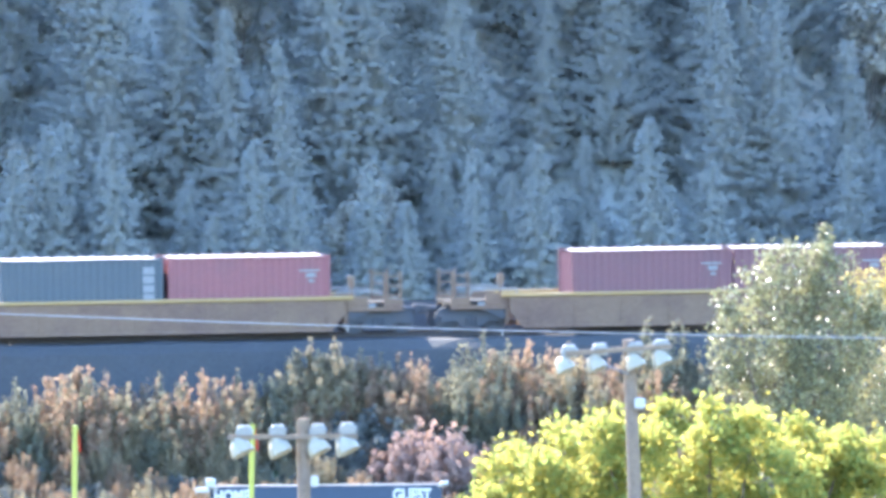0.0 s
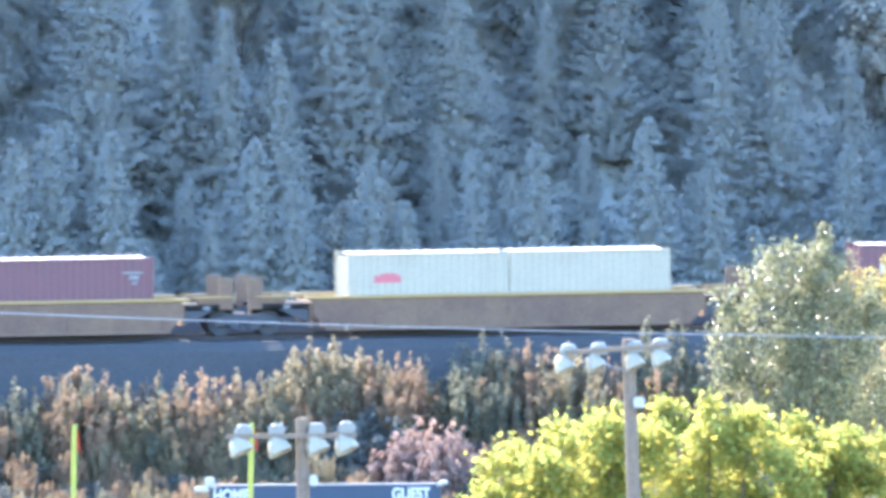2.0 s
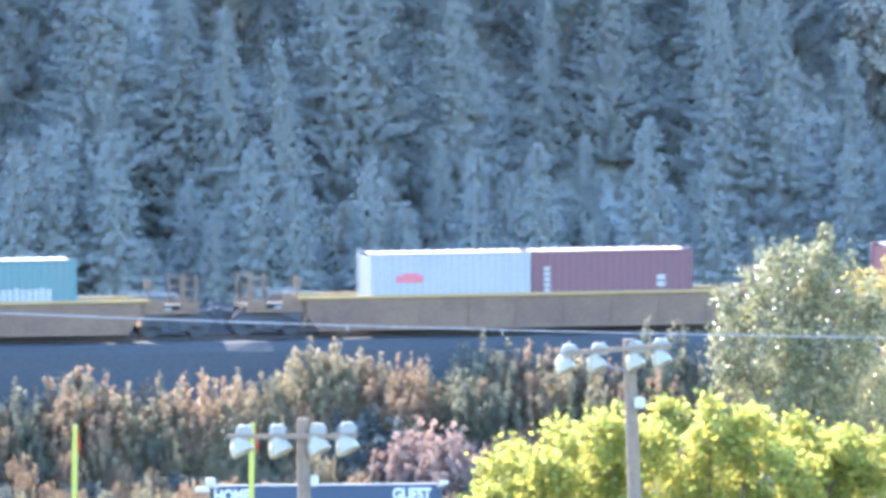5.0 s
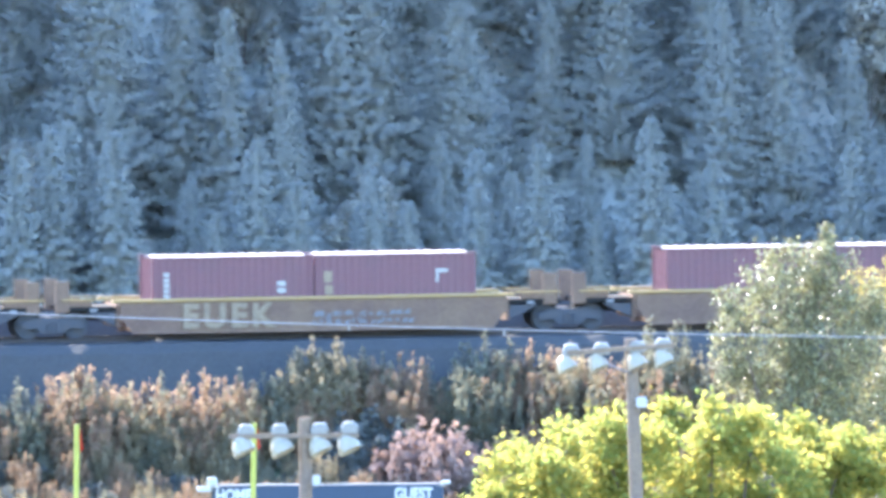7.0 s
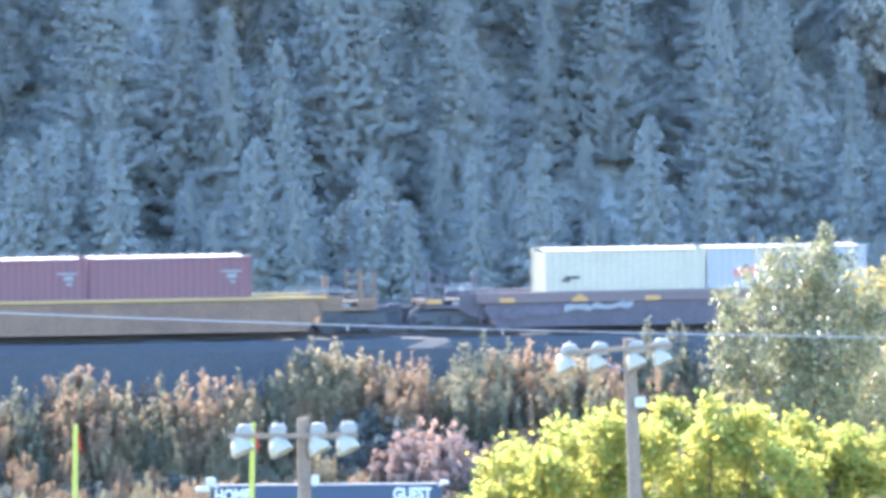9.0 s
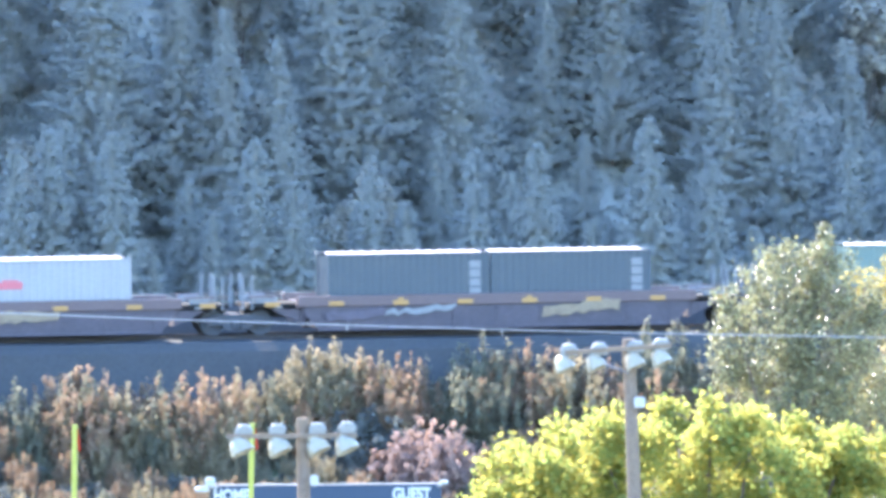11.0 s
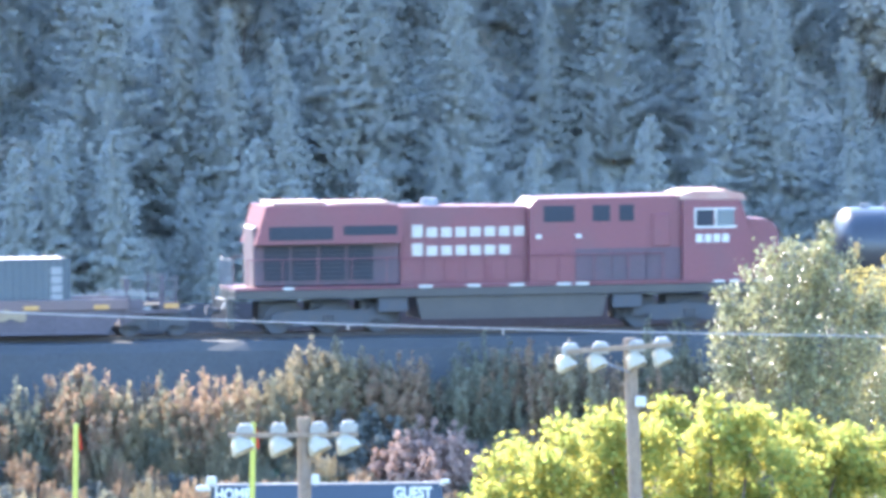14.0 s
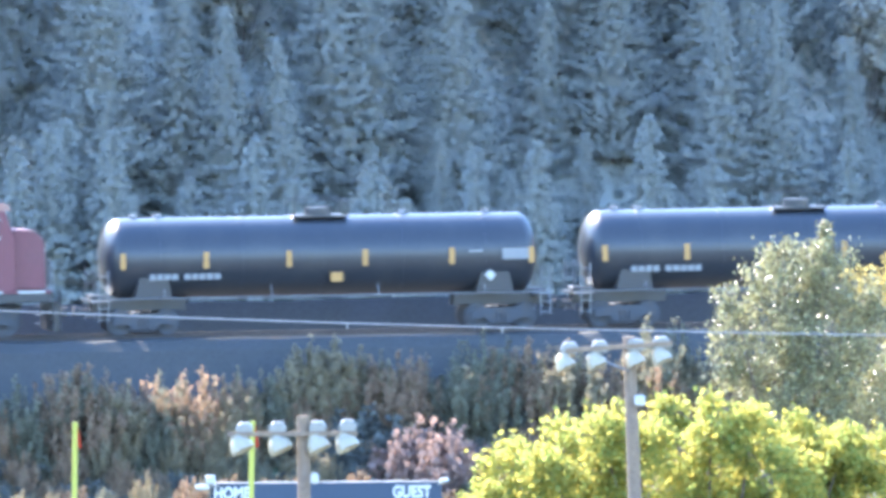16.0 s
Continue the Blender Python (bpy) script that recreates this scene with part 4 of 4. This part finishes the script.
# ---- trees and scrub ----
def broadleaf(name, x, y, lobes, leaf, count, material, label, trunk_r, seed, shell=0.55, calm=False):
    """A trunk with limbs to each clump of leaves. lobes: (x, depth, height over the foot, radius)."""
    rng = np.random.default_rng(seed)
    t = stand(name, x, y, label, "tree")
    zs = [l[2] for l in lobes]
    bm = bmesh.new()
    fork = min(zs) * 0.55
    rod(bm, (0, 0, 0), (0.1, 0, fork), trunk_r, trunk_r * 0.7, 12)
    tip = Vector((0.1, 0, fork))
    for lx, ly, lz, r in lobes:
        c = Vector((lx, ly, lz))
        mid = tip.lerp(c, 0.5) + Vector((rng.normal() * 0.2, rng.normal() * 0.2, 0.35))
        rod(bm, tip, mid, trunk_r * 0.35, trunk_r * 0.2, 7)
        rod(bm, mid, c, trunk_r * 0.2, trunk_r * 0.07, 6)
        for k in range(5):
            e = c + Vector(rng.normal(size=3)).normalized() * r * 0.85
            rod(bm, c, e, trunk_r * 0.07, trunk_r * 0.02, 5)
    part("trunk", bm, M_BARK, t)
    pts, face = [], []
    for lx, ly, lz, r in lobes:
        n = int(count * (r * r))
        sub = rng.normal(size=(max(6, int(9 * r * r) + 5), 3))
        sub /= np.linalg.norm(sub, axis=1)[:, None]
        sub *= rng.uniform(shell, 1.0, (len(sub), 1)) * r * 0.9
        sub[:, 2] *= 1.05
        pick = sub[rng.integers(0, len(sub), n)] + rng.normal(size=(n, 3)) * r * 0.235
        pts.append(pick + (lx, ly, lz))
        face.append(pick / r + (0, 0, 0.5))
    v, f = leaf_cloud(np.concatenate(pts), leaf, rng, facing=np.concatenate(face) if calm else None)
    raw("crown", v, f, material, t)
    return t


def clumps(rows, k, x0, y0, z0, rng, depth):
    return [((a - x0) / k, rng.uniform(-depth, depth), (y0 - b) / k + z0, r / k) for a, b, r in rows]


rng = np.random.default_rng(11)
MAPLE = [(850, 885, 45), (915, 835, 62), (985, 815, 65), (1062, 765, 58), (1125, 800, 70), (1195, 735, 55), (1255, 752, 60), (1320, 790, 65), (1352, 752, 45),
         (1430, 778, 58), (1492, 792, 55), (1552, 825, 60), (1620, 850, 70)] + [(860 + 95 * i, 925 + 35 * (i % 2), 80) for i in range(9)] + [(900 + 110 * i, 1050, 95) for i in range(7)] + [(890 + 85 * i, 830 + 70 * j + (90 if i in (0, 8) else 0), 62) for i in range(9) for j in range(3)]
broadleaf("maple_tree", 5.1, 330, clumps(MAPLE, 87.3, 1230, 680, 18.12, rng, 1.6), 0.105, 2300, M_MAPLE,
          "sunlit maple with yellow-green autumn leaves", 0.28, 21, 0.40)
POPLAR = [(1458, 428, 26), (1461, 404, 13), (1464, 450, 34), (1470, 475, 48), (1385, 465, 42), (1345, 505, 48), (1430, 540, 72), (1298, 530, 38), (1300, 600, 55), (1380, 620, 75),
          (1470, 610, 85), (1288, 668, 45), (1360, 700, 65), (1440, 700, 75), (1520, 680, 75), (1545, 600, 60), (1520, 530, 45), (1400, 780, 90), (1500, 770, 80)]
broadleaf("poplar_tree", 11.1, 520, clumps(POPLAR, 55.4, 1400, 395, 13.2, rng, 1.4), 0.10, 1350, M_POPLAR,
          "grey-green poplar with glinting leaves before the embankment", 0.2, 22)
broadleaf("birch_tree", 14.2, 526, [(-0.6, 0, 10.6, 0.8), (0.3, 0.2, 9.6, 1.1), (0.2, 0, 11.2, 0.7), (0.9, 0.4, 8.2, 1.2), (1.6, 0, 10.4, 1.1), (0.1, 0, 7.2, 1.2)],
          0.14, 420, M_BUSHES[5], "small birch turning yellow beside the poplar", 0.12, 23)


def bush(seed, w, h, material, label, leaf=0.115, count=1300, plume=False):
    """A shrub: bent stems and clumps of leaves."""
    rng = np.random.default_rng(seed)
    b = new("bush")
    tagged(b, label, "bush", "scrub on the embankment")
    bm = bmesh.new()
    tips = []
    for i in range(46 if plume else 24):
        a, r = rng.uniform(0, 6.283), w * 0.55 * math.sqrt(rng.uniform(0, 1))
        z = h * (1 - 0.5 * (r / (w * 0.55)) ** 2) * rng.uniform(0.55, 1.08)
        e = Vector((r * math.cos(a), r * math.sin(a), z))
        s = Vector((e.x * 0.45, e.y * 0.45, -0.25))
        m = s.lerp(e, 0.5) + Vector((rng.normal() * 0.06, rng.normal() * 0.06, 0.1))
        rod(bm, s, m, 0.018, 0.012, 4)
        rod(bm, m, e, 0.012, 0.004, 4)
        tips.append((s, e))
    part("branchwork", bm, M_BARK, b)
    pts = []
    for m, e in tips:
        n = count // len(tips)
        k = rng.uniform(0.05, 1.06, (n, 1)) ** 0.75
        p = np.array(m) * (1 - k) + np.array(e) * k
        pts.append(p + rng.normal(size=(n, 3)) * (0.09 if plume else 0.15) * (0.5 + w * 0.2) * (1.35 - 0.8 * k))
    p = np.concatenate(pts)
    p[:, 2] = np.maximum(p[:, 2], 0.02)
    out = p / (w * 0.5) * (1, 1, 0.3) + (0, 0, 0.35)
    v, f = leaf_cloud(p, leaf, rng, 2.0 if plume else 1.3, 1.6 if plume else 0.2, facing=out * 0.8)
    raw("foliage", v, f, material, b)
    b.location = (0, 0, 0)
    return b


def scrub():
    rng = random.Random(7)
    words = ["grey-green scrub bush on the slope", "rusty brown scrub bush on the slope", "olive scrub bush on the slope", "pale pink seed-head bush at the slope's foot", "low brambles on the slope, green darkened for shade", "yellow scrub bush on the slope"]
    kinds = []
    for i in range(14):
        k = (0, 1, 2, 0, 2, 1, 0, 3, 5, 2, 4, 4, 4, 4)[i]
        if k == 4:
            kinds.append(bush(40 + i, rng.uniform(1.7, 2.4), rng.uniform(0.7, 1.1), M_BUSHES[4], words[4]))
        elif k in (3, 5):
            kinds.append(bush(40 + i, 1.7, 1.6, M_BUSHES[k], words[k], plume=(k == 3)))
        else:
            kinds.append(bush(40 + i, rng.uniform(1.9, 2.6), rng.uniform(2.5, 3.2), M_BUSHES[k], words[k], 0.082, 4600, i != 6))
    # tall scrub in a belt, low brambles below it, pale bushes at the foot
    spots = []
    for first, last, step, tries in ((0.0, 2.4, 0.85, 1100), (2.4, 9.3, 0.95, 1400)):
        for i in range(tries):
            u = rng.uniform(-22, 24)
            near = float(np.interp(u, [-22, -10, -8.5, -5.5, -4, 24], [6.2, 6.3, 5.8, 5.4, 5.2, 5.2]))
            w = near + rng.uniform(first, last)
            if all((u - a) ** 2 + (w - b) ** 2 > step ** 2 for a, b, _ in spots):
                spots.append((u, w, last < 3))
    spots = [(u, w, k) for u, w, k in spots if not (-4.9 < u < -0.4 and 9.0 < w < 13.5)] + [(u, w, False) for u, w in ((-3.9, 10.8), (-3.1, 10.2), (-2.3, 10.8), (-1.6, 10.3), (-2.7, 11.8))]
    used = set()
    for u, w, tall in spots:
        x, y = u * CA + w * SA, 600 + u * SA - w * CA
        pink = -4.9 < u < -0.4 and 9.0 < w < 13.5
        k = 7 if pink else rng.choice((0, 1, 2, 3, 4, 5, 1, 10, 11, 6, 9, 5, 12, 13, 8 if rng.random() < 0.25 else 2) if tall else (10, 11, 12, 13, 0, 1, 2, 4, 5, 9))
        m = pose(x, y, height(x, y) - 0.05, 0, 0, rng.uniform(0, 360))
        if tall:
            grow = float(np.interp(u, [-22, -10, -8.5, -5.5, -4, 24], [1.2, 1.12, 1.17, 1.2, 1.32, 1.34]))
            m = m @ Matrix.Scale(0.95 * grow * (1 + 0.28 * noise.noise((u * 0.45, 4.2, 0.7))), 4)
            m = m @ Matrix.Scale(rng.uniform(0.7, 1.1) * (1.25 if k > 9 else 1.0), 4)
        elif k == 7:
            m = m @ Matrix.Scale(rng.uniform(1.2, 1.5), 4)
        elif k not in (10, 11, 12, 13):
            m = m @ Matrix.Scale(rng.uniform(0.4, 0.68), 4)
        if k not in used:
            used.add(k)
            kinds[k].matrix_world = m
        else:
            copy_thing(kinds[k], m @ Matrix.Scale(1 / kinds[k].scale[0], 4))
    # a taller group of olive and rusty bushes at the top of the slope
    for i, (u, w) in enumerate(((-6.9, 5.9), (-6.2, 5.5), (-5.6, 5.7), (-5.0, 5.3), (-4.3, 5.6), (-3.4, 5.4), (1.2, 5.4), (2.3, 5.6), (3.3, 5.4))):
        x, y = u * CA + w * SA, 600 + u * SA - w * CA
        k = (2, 4, 9, 2, 1, 4, 5, 1, 5)[i]
        copy_thing(kinds[k], pose(x, y, height(x, y) - 0.05, 0, 0, 40 * i) @ Matrix.Scale((1.2, 1.3, 1.36, 1.28, 1.12, 1.05, 1.2, 1.25, 1.2)[i] / kinds[k].scale[0], 4))
    for k in range(14):
        if k not in used:
            x, y = (k - 5) * CA + 14 * SA, 600 + (k - 5) * SA - 14 * CA
            kinds[k].matrix_world = pose(x, y, height(x, y) - 0.05)


scrub()


def weeds():
    """Dry grass and weeds that cover the slope and the field's edge."""
    rng = np.random.default_rng(31)
    pts = []
    for i in range(30000):
        u, w = rng.uniform(-24, 25), 4.6 + 13 * rng.uniform() ** 1.2
        x, y = u * CA + w * SA, 600 + u * SA - w * CA
        if noise.noise((u * 0.6, w * 0.6, 2.0)) > -0.25:
            pts.append((x, y, height(x, y) + rng.uniform(0.05, 0.35)))
    v, f = leaf_cloud(pts, 0.26, rng, 2.2, 2.5)
    tagged(raw("weeds", v, f, M_GRASS), "dry tan grass and weeds covering the slope", "weeds", kind="stuff")


weeds()


def conifer(seed, h, needles=None, words="tall shaded spruce on the mountainside, paled for haze"):
    rng = np.random.default_rng(seed)
    t = new("conifer")
    tagged(t, words, "tree", "forest on the mountainside")
    bm = bmesh.new()
    rod(bm, (0, 0, -0.5), (0, 0, h), 0.2, 0.03, 8)
    part("trunk", bm, M_BARK, t)
    pts = []
    n = int(h * 2.6)
    for i in range(n):
        z = h * (0.08 + 0.92 * i / n)
        reach = (h - z) * rng.uniform(0.17, 0.30) + 0.3
        for k in range(20):
            a = rng.uniform(0, 6.283)
            s = np.linspace(0.15, 1, max(3, int(reach * 6.5)))
            rr = s * reach * rng.uniform(0.7, 1.1)
            pts.append(np.stack([rr * math.cos(a), rr * math.sin(a), z - 0.28 * rr + 0.08 * rr * rr], 1) + rng.normal(size=(len(s), 3)) * 0.09)
    p = np.concatenate(pts)
    out = np.stack([p[:, 0], p[:, 1], np.zeros(len(p))], 1)
    out = out / (np.linalg.norm(out, axis=1)[:, None] + 1e-6) * 0.75 + (0, -0.45, 0.8)   # the sprays turn to the open valley, which evens their tone like haze
    v, f = leaf_cloud(p, 0.21, rng, 1.7, -0.4, facing=out)
    # the dense inner foliage, uneven like the boughs round it
    b0, rings, n = len(v), 26, 18
    for i in range(rings + 1):
        z = h * (0.06 + 0.93 * i / rings)
        for k in range(n):
            r = ((h - z) * 0.105 + 0.08) * (1 + 0.35 * noise.noise((k * 0.9 + seed, i * 0.8, 1.7))) * (0.95 + 0.25 * noise.noise((k * 0.35, i * 2.3, seed)))
            v.append((r * math.cos(6.283 * k / n), r * math.sin(6.283 * k / n), z))
    f += [(b0 + i * n + k, b0 + i * n + (k + 1) % n, b0 + (i + 1) * n + (k + 1) % n, b0 + (i + 1) * n + k) for i in range(rings) for k in range(n)]
    raw("crown", v, f, needles or M_HAZENEEDLE, t, True)
    return t


def forest():
    rng = random.Random(3)
    protos = [conifer(60 + i, h) for i, h in enumerate((24, 21, 18, 22, 15, 26))]
    nr = np.random.default_rng(8)
    dec = []
    for i in range(3):
        lobes = [(nr.normal() * 1.3, nr.normal() * 1.3, 4 + 6.5 * k / 8 + nr.normal() * 0.4, nr.uniform(0.9, 1.6)) for k in range(9)]
        d = broadleaf("far_tree", 0, 700 + i, lobes, 0.32, 800, M_HAZELEAF, "shaded leafy tree turning yellow among the spruces, paled for haze", 0.12, 80 + i, 0.3, True)
        tagged(d, group="forest on the mountainside")
        dec.append(d)
    used = set()
    for row in range(9):
        v = 463 + 6.4 * row
        u = -48 + (row % 2) * 2.6
        while u < 50:
            uu, vv = u + rng.uniform(-1.6, 1.6), v + rng.uniform(-2, 2)
            x, y = uu * CA - vv * SA + 88.0, 600 + uu * SA + vv * CA
            p = rng.choice(dec) if rng.random() < 0.22 else rng.choice(protos)
            m = pose(x, y, height(x, y) - 0.1, rng.uniform(-2, 2), rng.uniform(-2, 2), rng.uniform(-25, 25))
            m = m @ Matrix.Scale(rng.uniform(0.7, 1.05), 4)
            if p.name not in used:
                used.add(p.name)
                p.matrix_world = m
            else:
                copy_thing(p, m @ Matrix.Scale(1 / p.scale[0], 4))
            u += rng.uniform(3.8, 7.2)
    # young spruces along the mountain's foot, colour slightly darkened for the shade there
    young = conifer(71, 19, M_HAZEYOUNG, "young spruce paled for haze, slightly darker for shade at the mountain's foot")
    first = True
    for row in range(2):
        u = -48 + row * 1.5
        while u < 50:
            uu, vv = u + rng.uniform(-0.8, 0.8), 441 + 4 * row + rng.uniform(-1.2, 1.2)
            x, y = uu * CA - vv * SA + 88.0, 600 + uu * SA + vv * CA
            k = rng.uniform(0.75, 1.15) * (1.0 + 0.25 * noise.noise((uu * 0.12, 2.2, 0.4)))
            m = pose(x, y, height(x, y) - 0.1, 0, 0, rng.uniform(-25, 25))
            if first:
                young.matrix_world, first = m, False
            else:
                copy_thing(young, m @ Matrix.Scale(k, 4))
            u += rng.uniform(2.6, 4.6)


forest()


def undergrowth():
    """An added haze-pale sheet and young growth that clothe the steep slope between and behind the far trees."""
    rng = np.random.default_rng(17)

    def lump(u, v):
        return 1.6 + 0.8 * noise.noise((u * 0.22, v * 0.05, 5.0)) + 0.35 * noise.noise((u * 0.7, v * 0.12, 8.0))

    verts = []
    for j in range(101):
        for i in range(121):
            u, v = -60 + i, 440 + j
            x, y = u * CA - v * SA + 88.0, 600 + u * SA + v * CA
            edge = min(1.0, i / 4, (120 - i) / 4, j / 4, (100 - j) / 4)
            verts.append((x, y, height(x, y) - 0.2 + edge * (0.2 + 0.8 * lump(u, v))))
    faces = [(j * 121 + i, j * 121 + i + 1, (j + 1) * 121 + i + 1, (j + 1) * 121 + i) for j in range(100) for i in range(120)]
    tagged(raw("moss_slope", verts, faces, M_HAZESLOPE, smooth=True), "added pale haze-coloured sheet over the steep mountainside", "moss", kind="structure")
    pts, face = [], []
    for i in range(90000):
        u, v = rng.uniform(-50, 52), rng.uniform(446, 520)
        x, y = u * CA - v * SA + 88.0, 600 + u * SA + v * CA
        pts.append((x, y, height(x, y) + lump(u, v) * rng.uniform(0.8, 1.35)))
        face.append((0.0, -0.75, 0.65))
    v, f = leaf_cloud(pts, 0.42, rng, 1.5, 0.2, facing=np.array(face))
    tagged(raw("undergrowth", v, f, M_HAZEYOUNG), "grey-green young growth clothing the shaded slope, paled for haze", "undergrowth", kind="stuff")


undergrowth()


# ---- what moves ----
def run(t):
    """How far the train has gone, in metres."""
    return (655.0 * t - 0.23 * t * t) / SCALE


def motions():
    for ob, u, z in MOVERS:
        walk(ob, [(t, TRACK @ pose(u - run(t), 0, z)) for t in (0, 2, 4, 6, 8, 10, 12, 14, 16)])
    beats = [k / FPS for k in range(16 * FPS + 1)]
    for ob, x, r in SPINNERS:
        walk(ob, [(t, Matrix.Translation((x, 0, r)) @ Matrix.Rotation(-run(t) / r, 4, "Y")) for t in beats])


motions()
